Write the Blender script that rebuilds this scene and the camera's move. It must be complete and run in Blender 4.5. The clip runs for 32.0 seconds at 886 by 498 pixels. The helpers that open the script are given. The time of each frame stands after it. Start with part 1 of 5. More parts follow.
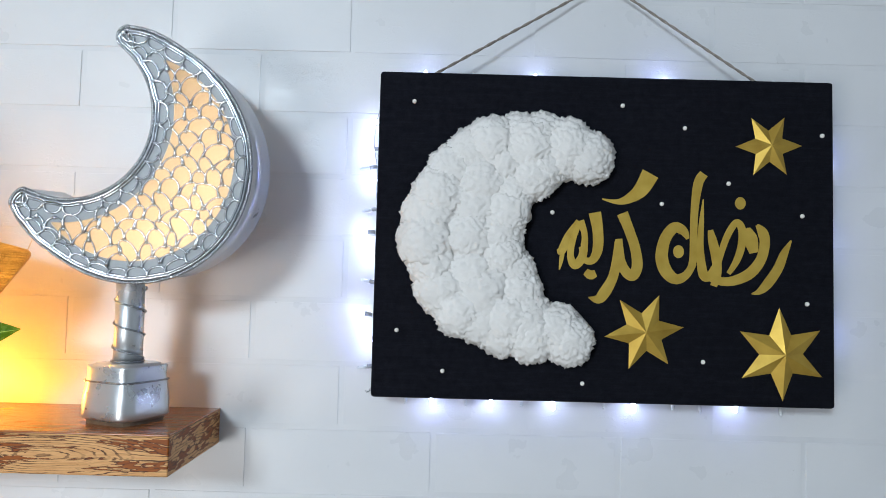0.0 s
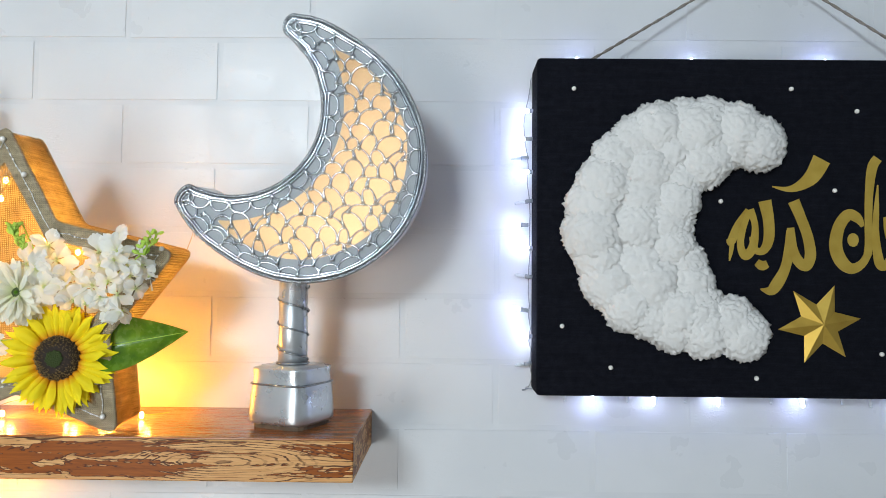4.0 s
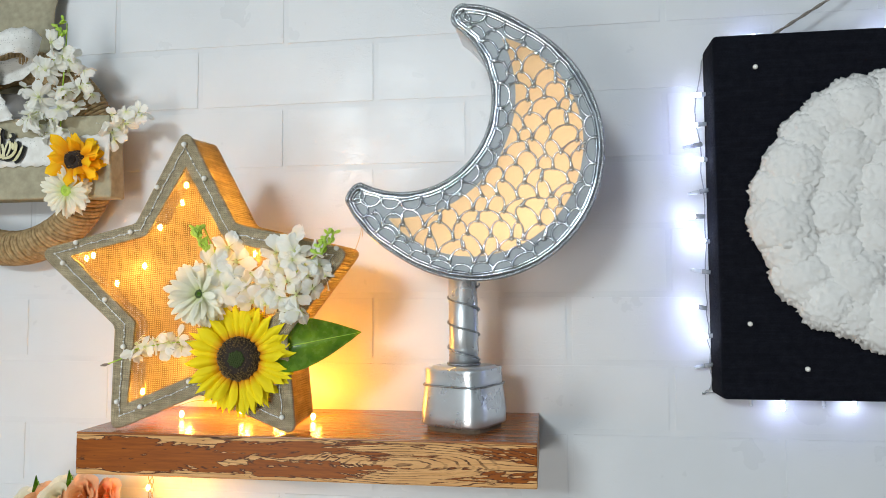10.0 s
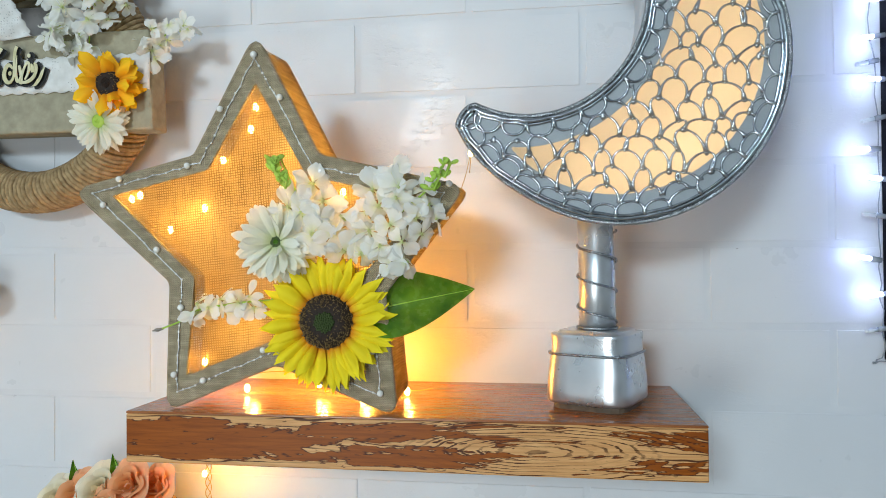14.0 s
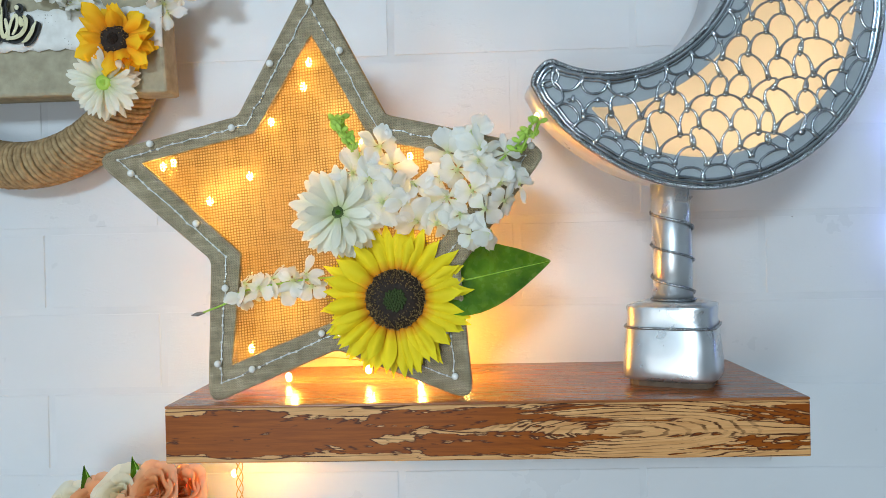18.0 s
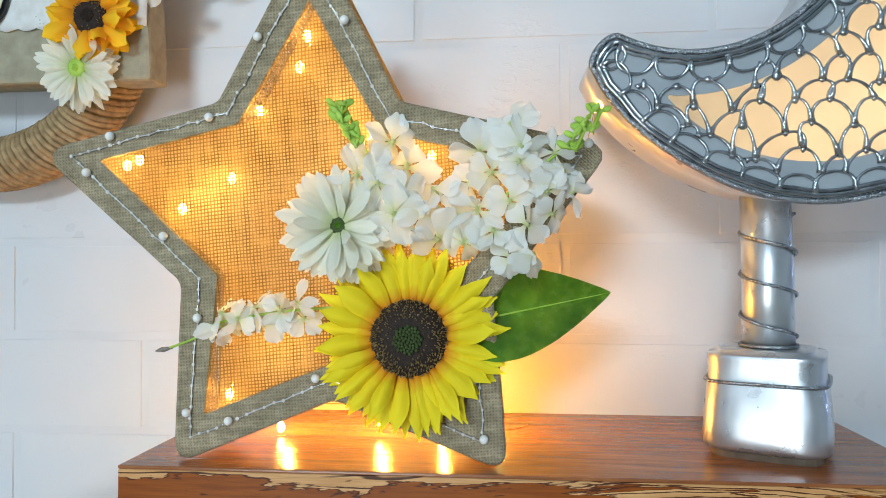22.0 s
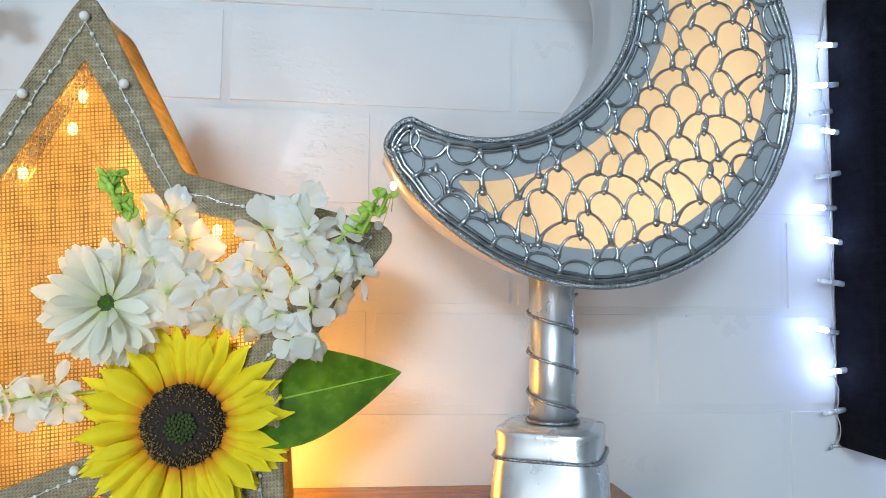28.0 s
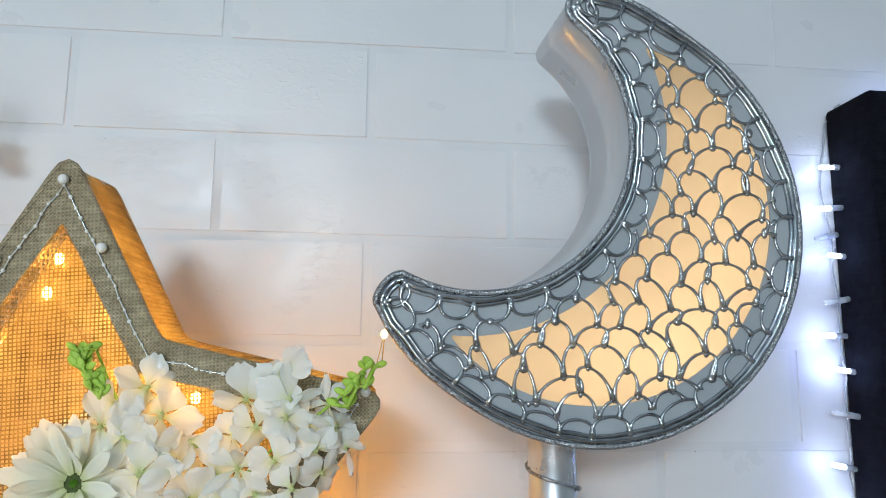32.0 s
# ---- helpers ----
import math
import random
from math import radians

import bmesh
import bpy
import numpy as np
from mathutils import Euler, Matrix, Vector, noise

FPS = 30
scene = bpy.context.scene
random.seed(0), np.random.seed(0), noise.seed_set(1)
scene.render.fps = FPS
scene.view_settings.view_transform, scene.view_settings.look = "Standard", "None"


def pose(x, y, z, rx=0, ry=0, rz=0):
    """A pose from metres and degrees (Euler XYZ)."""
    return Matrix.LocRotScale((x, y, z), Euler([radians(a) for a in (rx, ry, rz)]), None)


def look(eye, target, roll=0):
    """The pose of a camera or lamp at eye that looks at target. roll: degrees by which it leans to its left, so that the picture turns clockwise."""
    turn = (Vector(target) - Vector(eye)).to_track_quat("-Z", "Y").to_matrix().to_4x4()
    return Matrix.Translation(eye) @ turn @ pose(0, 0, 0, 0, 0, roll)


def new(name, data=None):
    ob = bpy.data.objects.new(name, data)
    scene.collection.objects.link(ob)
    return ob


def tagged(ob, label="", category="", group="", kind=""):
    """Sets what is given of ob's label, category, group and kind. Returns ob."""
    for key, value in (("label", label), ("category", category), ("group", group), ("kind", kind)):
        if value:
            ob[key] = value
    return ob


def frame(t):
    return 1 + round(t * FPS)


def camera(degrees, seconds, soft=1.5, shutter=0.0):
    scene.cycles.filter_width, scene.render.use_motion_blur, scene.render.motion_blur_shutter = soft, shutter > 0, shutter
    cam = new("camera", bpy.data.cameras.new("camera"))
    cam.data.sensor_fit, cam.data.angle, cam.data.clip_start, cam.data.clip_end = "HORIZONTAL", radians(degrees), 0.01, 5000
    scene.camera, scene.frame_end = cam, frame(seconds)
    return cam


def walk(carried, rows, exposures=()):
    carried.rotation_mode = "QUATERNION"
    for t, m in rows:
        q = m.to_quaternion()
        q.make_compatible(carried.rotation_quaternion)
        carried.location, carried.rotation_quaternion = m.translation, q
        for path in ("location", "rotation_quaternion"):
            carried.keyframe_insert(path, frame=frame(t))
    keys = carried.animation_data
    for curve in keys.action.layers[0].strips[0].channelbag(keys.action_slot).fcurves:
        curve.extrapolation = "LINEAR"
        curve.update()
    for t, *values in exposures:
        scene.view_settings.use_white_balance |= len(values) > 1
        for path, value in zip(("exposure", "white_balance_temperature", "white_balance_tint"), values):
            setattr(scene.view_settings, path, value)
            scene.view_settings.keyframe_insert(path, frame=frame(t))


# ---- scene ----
cam = camera(63.7, 32.0, soft=0.6)
PATH = [
    (0, (0.589, -0.113, 1.448), (0.586, 1.883, 1.566), 1.5),
    (0.5, (0.563, -0.1, 1.451), (0.534, 1.897, 1.563), 1.0),
    (1, (0.533, -0.087, 1.452), (0.484, 1.911, 1.545), 1.1),
    (1.5, (0.505, -0.077, 1.453), (0.465, 1.92, 1.549), 0.9),
    (2, (0.482, -0.073, 1.453), (0.442, 1.924, 1.551), 1.1),
    (2.5, (0.459, -0.074, 1.455), (0.423, 1.923, 1.547), 0.9),
    (3, (0.441, -0.079, 1.453), (0.401, 1.919, 1.543), 0.7),
    (3.5, (0.422, -0.082, 1.45), (0.402, 1.916, 1.541), 0.5),
    (5.5, (0.387, -0.093, 1.444), (0.347, 1.903, 1.575), 1.2),
    (6, (0.387, -0.096, 1.443), (0.318, 1.898, 1.577), 1.1),
    (6.5, (0.383, -0.096, 1.442), (0.311, 1.898, 1.574), 1.0),
    (7, (0.379, -0.093, 1.442), (0.286, 1.901, 1.552), 0.9),
    (7.5, (0.373, -0.088, 1.44), (0.237, 1.905, 1.538), 1.0),
    (8, (0.367, -0.094, 1.444), (0.194, 1.897, 1.518), 0.7),
    (8.5, (0.36, -0.095, 1.44), (0.139, 1.891, 1.521), 0.2),
    (9, (0.348, -0.091, 1.437), (0.096, 1.891, 1.533), 0.4),
    (9.5, (0.337, -0.075, 1.441), (0.052, 1.902, 1.542), 0.3),
    (10, (0.325, -0.058, 1.435), (0.036, 1.917, 1.558), -0.3),
    (10.5, (0.302, -0.033, 1.436), (-0.031, 1.937, 1.525), -0.8),
    (11, (0.283, -0.009, 1.43), (-0.047, 1.96, 1.547), -0.9),
    (11.5, (0.267, 0.009, 1.427), (-0.121, 1.969, 1.53), -0.7),
    (12, (0.257, 0.025, 1.423), (-0.127, 1.986, 1.509), -1.5),
    (12.5, (0.248, 0.038, 1.419), (-0.114, 2.005, 1.471), -1.8),
    (13, (0.239, 0.046, 1.419), (-0.113, 2.015, 1.457), -1.1),
    (13.5, (0.224, 0.056, 1.42), (-0.088, 2.031, 1.448), -0.2),
    (14, (0.194, 0.067, 1.421), (-0.094, 2.046, 1.447), -0.4),
    (14.5, (0.158, 0.077, 1.418), (-0.101, 2.06, 1.432), -0.8),
    (16.5, (0.085, 0.099, 1.409), (-0.001, 2.097, 1.394), -1.5),
    (17, (0.08, 0.097, 1.408), (-0.005, 2.095, 1.399), -1.2),
    (17.5, (0.076, 0.103, 1.409), (-0.009, 2.101, 1.395), -1.3),
    (18, (0.074, 0.104, 1.408), (-0.011, 2.103, 1.402), -1.4),
    (18.5, (0.066, 0.111, 1.406), (-0.025, 2.109, 1.411), -1.1),
    (19, (0.063, 0.122, 1.409), (-0.016, 2.12, 1.419), -0.5),
    (19.5, (0.065, 0.138, 1.406), (-0.013, 2.136, 1.399), -0.4),
    (20, (0.068, 0.159, 1.402), (-0.01, 2.157, 1.405), -0.4),
    (20.5, (0.075, 0.182, 1.403), (-0.009, 2.18, 1.419), -0.4),
    (21, (0.082, 0.202, 1.404), (-0.029, 2.199, 1.425), -0.3),
    (21.5, (0.08, 0.212, 1.41), (-0.085, 2.205, 1.437), -0.2),
    (22, (0.077, 0.222, 1.413), (-0.126, 2.212, 1.454), -0.2),
    (22.5, (0.074, 0.23, 1.414), (-0.132, 2.219, 1.468), -0.1),
    (23, (0.072, 0.233, 1.417), (-0.131, 2.221, 1.487), 0.1),
    (23.5, (0.075, 0.233, 1.419), (-0.125, 2.221, 1.51), -0.1),
    (24, (0.079, 0.236, 1.421), (-0.113, 2.224, 1.533), -0.2),
    (24.5, (0.084, 0.232, 1.422), (-0.077, 2.221, 1.549), -0.4),
    (25, (0.089, 0.231, 1.423), (-0.036, 2.222, 1.558), -0.4),
    (25.5, (0.095, 0.233, 1.422), (0.014, 2.226, 1.559), -0.3),
    (27.5, (0.103, 0.227, 1.432), (0.265, 2.216, 1.567), -0.0),
    (28, (0.11, 0.227, 1.438), (0.331, 2.209, 1.585), 0.7),
    (28.5, (0.117, 0.224, 1.443), (0.347, 2.202, 1.628), 0.4),
    (29, (0.12, 0.226, 1.451), (0.356, 2.202, 1.649), 0.4),
    (29.5, (0.119, 0.228, 1.459), (0.346, 2.202, 1.686), 0.7),
    (30, (0.119, 0.229, 1.468), (0.34, 2.202, 1.716), 0.7),
    (30.5, (0.119, 0.233, 1.476), (0.332, 2.204, 1.74), 0.6),
    (31, (0.12, 0.237, 1.483), (0.343, 2.204, 1.766), 0.6),
    (31.5, (0.12, 0.239, 1.489), (0.321, 2.207, 1.782), 0.8),
    (32, (0.118, 0.239, 1.495), (0.323, 2.203, 1.813), 0.5),
]
walk(cam, [(t, look(eye, target, roll)) for t, eye, target, roll in PATH], ((0, 0.22, 6500, 14), (3, 0.16, 6600, 13), (6, 0.12, 6750, 12), (10, 0.08, 6850, 12), (13, -0.06, 6400, 9), (17, -0.08, 6050, 7), (20, -0.05, 5900, 7), (25, 0.0, 6050, 7), (28, -0.04, 6000, 9), (32, -0.15, 6300, 10)))

# ---- light ----
world = bpy.data.worlds.new("room_world")
scene.world = world
world.use_nodes = True
world.node_tree.nodes["Background"].inputs[0].default_value = (0.75, 0.85, 1.0, 1)
world.node_tree.nodes["Background"].inputs[1].default_value = 0.05
AMBER, GOLDEN, COOL, CREAM = (1.0, 0.44, 0.04), (1.0, 0.61, 0.13), (0.13, 0.25, 1.0), (1.0, 0.76, 0.50)


def lamp(name, kind, place, watts, colour, size=0.004, target=None):
    data = bpy.data.lights.new(name, kind)
    data.energy, data.color = watts, colour
    if kind == "AREA":
        data.shape, data.size, data.size_y = "RECTANGLE", size[0], size[1]
    else:
        data.shadow_soft_size = size
    ob = new(name, data)
    ob.matrix_world = look(place, target) if target else Matrix.Translation(place)
    return ob


KEY = (-0.56, -2.35, 2.18)
lamp("wall_lamp_light", "AREA", KEY, 45, (0.73, 0.88, 0.96), (0.62, 0.34), (0.25, 0.8, 1.5))
# unseen soft fill, added to brighten the lower left of the wall
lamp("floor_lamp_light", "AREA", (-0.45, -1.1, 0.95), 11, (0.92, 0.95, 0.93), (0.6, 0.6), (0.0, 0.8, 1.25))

# ---- materials ----
def mat(name, colour=(0.5, 0.5, 0.5), rough=0.5, metal=0.0):
    m = bpy.data.materials.new(name)
    m.use_nodes = True
    b = m.node_tree.nodes["Principled BSDF"]
    b.inputs["Base Color"].default_value = (*colour, 1)
    b.inputs["Roughness"].default_value = rough
    b.inputs["Metallic"].default_value = metal
    return m


class Nodes:
    """Short ways to add nodes to a material."""

    def __init__(self, m):
        self.m, self.t = m, m.node_tree
        self.b = self.t.nodes["Principled BSDF"]

    def add(self, kind, **values):
        n = self.t.nodes.new(kind)
        for k, v in values.items():
            n.inputs[k.replace("_", " ")].default_value = v
        return n

    def link(self, a, b):
        self.t.links.new(a, b)
        return b

    def coords(self, scale=(1, 1, 1), generated=False):
        c = self.add("ShaderNodeTexCoord")
        s = self.add("ShaderNodeMapping")
        s.inputs["Scale"].default_value = scale
        self.link(c.outputs["Object"], s.inputs["Vector"])
        return s.outputs["Vector"]

    def noise(self, scale, detail=4, vector=None, rough=0.5, distort=0.0):
        n = self.add("ShaderNodeTexNoise", Scale=scale, Detail=detail, Roughness=rough, Distortion=distort)
        self.link(vector or self.coords(), n.inputs["Vector"])
        return n.outputs["Fac"]

    def ramp(self, fac, *stops):
        r = self.add("ShaderNodeValToRGB")
        e = r.color_ramp.elements
        while len(e) < len(stops):
            e.new(0.5)
        for s, (p, c) in zip(e, stops):
            s.position, s.color = p, (*c, 1) if not isinstance(c, (int, float)) else (c, c, c, 1)
        self.link(fac, r.inputs["Fac"])
        return r.outputs["Color"]

    def math(self, op, a, b=None, c=None):
        n = self.add("ShaderNodeMath")
        n.operation = op
        for i, v in enumerate((a, b, c)):
            if v is None:
                continue
            if isinstance(v, (int, float)):
                n.inputs[i].default_value = v
            else:
                self.link(v, n.inputs[i])
        return n.outputs[0]

    def mix(self, fac, a, b, blend="MIX"):
        n = self.add("ShaderNodeMixRGB")
        n.blend_type = blend
        for i, v in enumerate((fac, a, b)):
            if isinstance(v, (int, float)):
                n.inputs[i].default_value = v
            elif isinstance(v, tuple):
                n.inputs[i].default_value = (*v, 1)
            else:
                self.link(v, n.inputs[i])
        return n.outputs[0]

    def bump(self, height, strength=0.3, distance=0.001):
        n = self.add("ShaderNodeBump", Strength=strength, Distance=distance)
        self.link(height, n.inputs["Height"])
        self.link(n.outputs[0], self.b.inputs["Normal"])
        return n

    def colour(self, socket):
        self.link(socket, self.b.inputs["Base Color"])


def varied(name, dark, light, rough=0.5, metal=0.0, scale=40, relief=0.2, fine=400, spread=0.12):
    """Colour in two tones at two scales, with a little per-piece change and a fine relief."""
    m = mat(name, light, rough, metal)
    n = Nodes(m)
    base = n.ramp(n.noise(scale, 5), (0.3, dark), (0.7, light))
    info = n.add("ShaderNodeObjectInfo")
    k = n.math("MULTIPLY_ADD", info.outputs["Random"], spread, 1 - spread / 2)
    h = n.add("ShaderNodeHueSaturation")
    n.link(k, h.inputs["Value"])
    n.link(base, h.inputs["Color"])
    n.colour(h.outputs[0])
    n.bump(n.noise(fine, 3), relief, 0.0006)
    n.link(n.ramp(n.noise(scale * 2, 3), (0.2, max(0.02, rough - 0.1)), (0.8, min(1, rough + 0.1))), n.b.inputs["Roughness"])
    return m


def thin(m, amount=0.35):
    """Lets light pass through thin leaves and petals."""
    n = Nodes(m)
    t = n.add("ShaderNodeBsdfTranslucent")
    src = n.b.inputs["Base Color"].links
    if src:
        n.link(src[0].from_socket, t.inputs["Color"])
    else:
        t.inputs["Color"].default_value = n.b.inputs["Base Color"].default_value
    s = n.add("ShaderNodeMixShader", Fac=amount)
    out = n.t.nodes["Material Output"]
    n.link(n.b.outputs[0], s.inputs[1])
    n.link(t.outputs[0], s.inputs[2])
    n.link(s.outputs[0], out.inputs["Surface"])
    return m


def glow(name, colour, strength):
    m = mat(name, colour, 0.3)
    b = m.node_tree.nodes["Principled BSDF"]
    b.inputs["Emission Color"].default_value = (*colour, 1)
    b.inputs["Emission Strength"].default_value = strength
    return m


def wall_paint():
    m = mat("white_wall_paint", (0.66, 0.68, 0.72), 0.34)
    n = Nodes(m)
    g = n.add("ShaderNodeNewGeometry").outputs["Position"]

    def at(*scale):
        s = n.add("ShaderNodeMapping")
        s.inputs["Scale"].default_value = scale
        n.link(g, s.inputs["Vector"])
        return s.outputs["Vector"]

    base = n.ramp(n.noise(6, 4, g), (0.3, (0.64, 0.655, 0.68)), (0.7, (0.70, 0.71, 0.73)))
    specks = n.ramp(n.noise(190, 2, g), (0.755, 0.0), (0.775, 1.0))
    rare = n.ramp(n.noise(11, 2, g), (0.60, 0.0), (0.66, 1.0))
    n.colour(n.mix(n.math("MULTIPLY", specks, rare), base, (0.22, 0.19, 0.17)))
    # paint drawn into wrinkles and flecks, in patches; broad trowel swells between
    wrinkles = n.noise(150, 4, at(0.6, 1, 1.3), 0.6, 1.8)
    folds = n.ramp(wrinkles, (0.42, 0.0), (0.475, 1.0), (0.50, 0.1), (0.56, 0.75), (0.61, 0.0))
    patch = n.ramp(n.noise(9, 3, at(0.7, 1, 1.3)), (0.50, 0.0), (0.63, 1.0))
    fleck = n.ramp(n.noise(330, 4, at(0.6, 1, 1), 0.6), (0.52, 0.0), (0.80, 1.0))
    other = n.ramp(n.noise(14, 3, g), (0.46, 0.0), (0.58, 1.0))
    swell = n.noise(26, 3, at(0.6, 1, 1.6), 0.5, 0.6)
    grain = n.noise(700, 2, g)
    relief = n.math("ADD", n.math("MULTIPLY", n.math("MULTIPLY", folds, patch), 0.030), n.math("MULTIPLY", n.math("MULTIPLY", fleck, other), 0.09))
    relief = n.math("ADD", relief, n.math("ADD", n.math("MULTIPLY", swell, 0.13), n.math("MULTIPLY", grain, 0.012)))
    n.bump(relief, 0.6, 0.004)
    n.link(n.ramp(n.noise(18, 4, g), (0.3, 0.26), (0.7, 0.42)), n.b.inputs["Roughness"])
    return m


def shelf_wood():
    m = mat("varnished_pine", (0.3, 0.12, 0.04), 0.42)
    n = Nodes(m)
    n.b.inputs["Specular IOR Level"].default_value = 0.18
    c = n.add("ShaderNodeTexCoord")
    xyz = n.add("ShaderNodeSeparateXYZ")
    n.link(c.outputs["Object"], xyz.inputs[0])
    x, z = xyz.outputs["X"], xyz.outputs["Z"]
    # a knot: the grain bends round a point of the front face
    kx = n.math("MULTIPLY", n.math("SUBTRACT", x, 0.104), 9.0)
    kz = n.math("MULTIPLY", n.math("SUBTRACT", z, -0.024), 52.0)
    r2 = n.math("ADD", n.math("MULTIPLY", kx, kx), n.math("MULTIPLY", kz, kz))
    knot = n.math("SQRT", n.math("ADD", r2, 0.02))
    low = n.noise(1.0, 5, n.coords((13, 40, 105)), 0.62, 0.5)
    swell = n.noise(1.0, 2, n.coords((6, 12, 26)), 0.5, 0.3)
    fine = n.noise(2.6, 5, n.coords((9, 60, 150)), 0.6, 0.3)
    field = n.math("ADD", knot, n.math("MULTIPLY", swell, 0.55))
    rings = n.math("SINE", n.math("MULTIPLY", n.math("ADD", field, n.math("MULTIPLY", low, 0.30)), 52.0))
    # worn patches: mostly along the long edges and round the knot
    edge = n.math("ABSOLUTE", n.math("MULTIPLY_ADD", z, 49.0, 1.05))
    heart = n.math("MULTIPLY", n.math("SUBTRACT", x, 0.165), 10.0)
    high = n.math("MULTIPLY", n.math("SUBTRACT", z, -0.022), 62.0)
    right = n.math("MULTIPLY_ADD", n.math("DIVIDE", 1.0, n.math("ADD", n.math("ADD", n.math("MULTIPLY", heart, heart), n.math("MULTIPLY", high, high)), 1.0)), 0.44, -0.37)
    worn = n.math("ADD", n.math("ADD", n.math("MULTIPLY", n.math("POWER", edge, 6.0), n.math("MULTIPLY_ADD", x, -0.7, 0.54)), n.math("MULTIPLY", low, 1.8)), n.math("ADD", right, n.math("MULTIPLY", rings, 0.05)))
    worn = n.math("ADD", worn, n.math("MULTIPLY", fine, 0.34))
    tan = n.ramp(fine, (0.3, (0.52, 0.24, 0.08)), (0.7, (0.72, 0.40, 0.165)))
    brown = n.ramp(fine, (0.25, (0.19, 0.040, 0.003)), (0.75, (0.35, 0.092, 0.007)))
    near = n.ramp(n.math("ABSOLUTE", kx), (0.62, 1.0), (0.95, 0.0))
    flow = n.ramp(n.math("SINE", n.math("ADD", n.math("MULTIPLY", z, 1500.0), n.math("MULTIPLY", n.noise(1.0, 3, n.coords((9, 20, 50))), 26.0))), (0.70, 0.0), (0.92, 1.0))
    rings = n.ramp(rings, (0.62, 0.0), (0.86, 1.0))
    lines = n.math("MULTIPLY", n.mix(near, flow, rings), n.ramp(n.noise(1.0, 3, n.coords((16, 30, 60))), (0.40, 0.15), (0.50, 1.0)))
    tan = n.mix(n.math("MULTIPLY", lines, 0.95), tan, (0.06, 0.016, 0.005))
    brown = n.mix(n.math("MULTIPLY", lines, 0.12), brown, (0.07, 0.02, 0.007))
    sel = n.ramp(worn, (0.915, 0.0), (0.935, 1.0))
    rim = n.ramp(worn, (0.86, 0.0), (0.905, 1.0), (0.935, 1.0), (0.955, 0.0))
    col = n.mix(sel, brown, tan)
    col = n.mix(n.math("MULTIPLY", rim, 0.85), col, (0.05, 0.013, 0.006))
    n.colour(col)
    n.bump(n.math("ADD", n.math("MULTIPLY", sel, -0.5), n.math("MULTIPLY", fine, 0.3)), 0.25, 0.0008)
    return m


def shelf_top_wood():
    m = mat("varnished_top", (0.3, 0.12, 0.05), 0.21)
    n = Nodes(m)
    grain = n.noise(3.0, 5, n.coords((4, 40, 20)), 0.6, 0.8)
    n.colour(n.ramp(grain, (0.25, (0.17, 0.05, 0.014)), (0.5, (0.30, 0.10, 0.032)), (0.75, (0.42, 0.17, 0.06))))
    n.bump(n.math("ADD", grain, n.math("MULTIPLY", n.noise(1.0, 3, n.coords((60, 260, 60))), 1.2)), 0.25, 0.0008)
    n.b.inputs["Specular IOR Level"].default_value = 0.45
    return m


def weave(name, dark, light, size, relief=0.5, holes=0.0, pass_light=0.35):
    """Cloth of crossing threads, size metres apart; holes: the part of each gap that is open."""
    m = mat(name, light, 0.9)
    n = Nodes(m)
    wob = n.noise(60, 3)
    c = n.add("ShaderNodeTexCoord")
    xyz = n.add("ShaderNodeSeparateXYZ")
    n.link(c.outputs["Object"], xyz.inputs[0])
    k = 2 * math.pi / size
    along = n.math("ADD", xyz.outputs["X"], n.math("MULTIPLY", xyz.outputs["Y"], 0.9))
    sx = n.math("SINE", n.math("MULTIPLY_ADD", n.math("MULTIPLY_ADD", xyz.outputs["Z"], 0.10, along), k, n.math("MULTIPLY", wob, 5.0)))
    sz = n.math("SINE", n.math("MULTIPLY_ADD", n.math("MULTIPLY_ADD", xyz.outputs["X"], -0.12, xyz.outputs["Z"]), k, n.math("MULTIPLY", wob, 5.0)))
    thread = n.math("MAXIMUM", sx, sz)
    tone = n.ramp(n.noise(120, 4), (0.3, dark), (0.7, light))
    slub = n.ramp(n.noise(9.0, 4, n.coords((2, 2, 30)), 0.7), (0.45, 0.75), (0.62, 1.0))
    col = n.mix(1.0, tone, slub, "MULTIPLY")
    if holes:
        warp = n.ramp(n.noise(9.0, 4, n.coords((34, 2, 3)), 0.7), (0.38, 0.66), (0.56, 1.0))
        col = n.mix(1.0, col, warp, "MULTIPLY")
    if not holes:
        col = n.mix(1.0, col, n.ramp(n.math("MULTIPLY_ADD", thread, 0.5, 0.5), (0.30, 0.68), (0.72, 1.0)), "MULTIPLY")
        col = n.mix(0.4, col, n.ramp(n.noise(520, 2), (0.34, 0.45), (0.52, 1.0)), "MULTIPLY")
    n.colour(col)
    n.bump(n.math("MULTIPLY", sx, sz), relief, size * 0.3)
    if holes:
        t = n.add("ShaderNodeBsdfTranslucent")
        n.link(col, t.inputs["Color"])
        s = n.add("ShaderNodeMixShader", Fac=pass_light)
        n.link(n.b.outputs[0], s.inputs[1])
        n.link(t.outputs[0], s.inputs[2])
        clear = n.add("ShaderNodeBsdfTransparent")
        o = n.add("ShaderNodeMixShader")
        n.link(n.ramp(thread, (0.5 + holes * 0.1, 1.0), (0.5 + holes * 0.1 + 0.12, 0.0)), o.inputs[0])
        n.link(s.outputs[0], o.inputs[1])
        n.link(clear.outputs[0], o.inputs[2])
        n.link(o.outputs[0], n.t.nodes["Material Output"].inputs["Surface"])
    return m


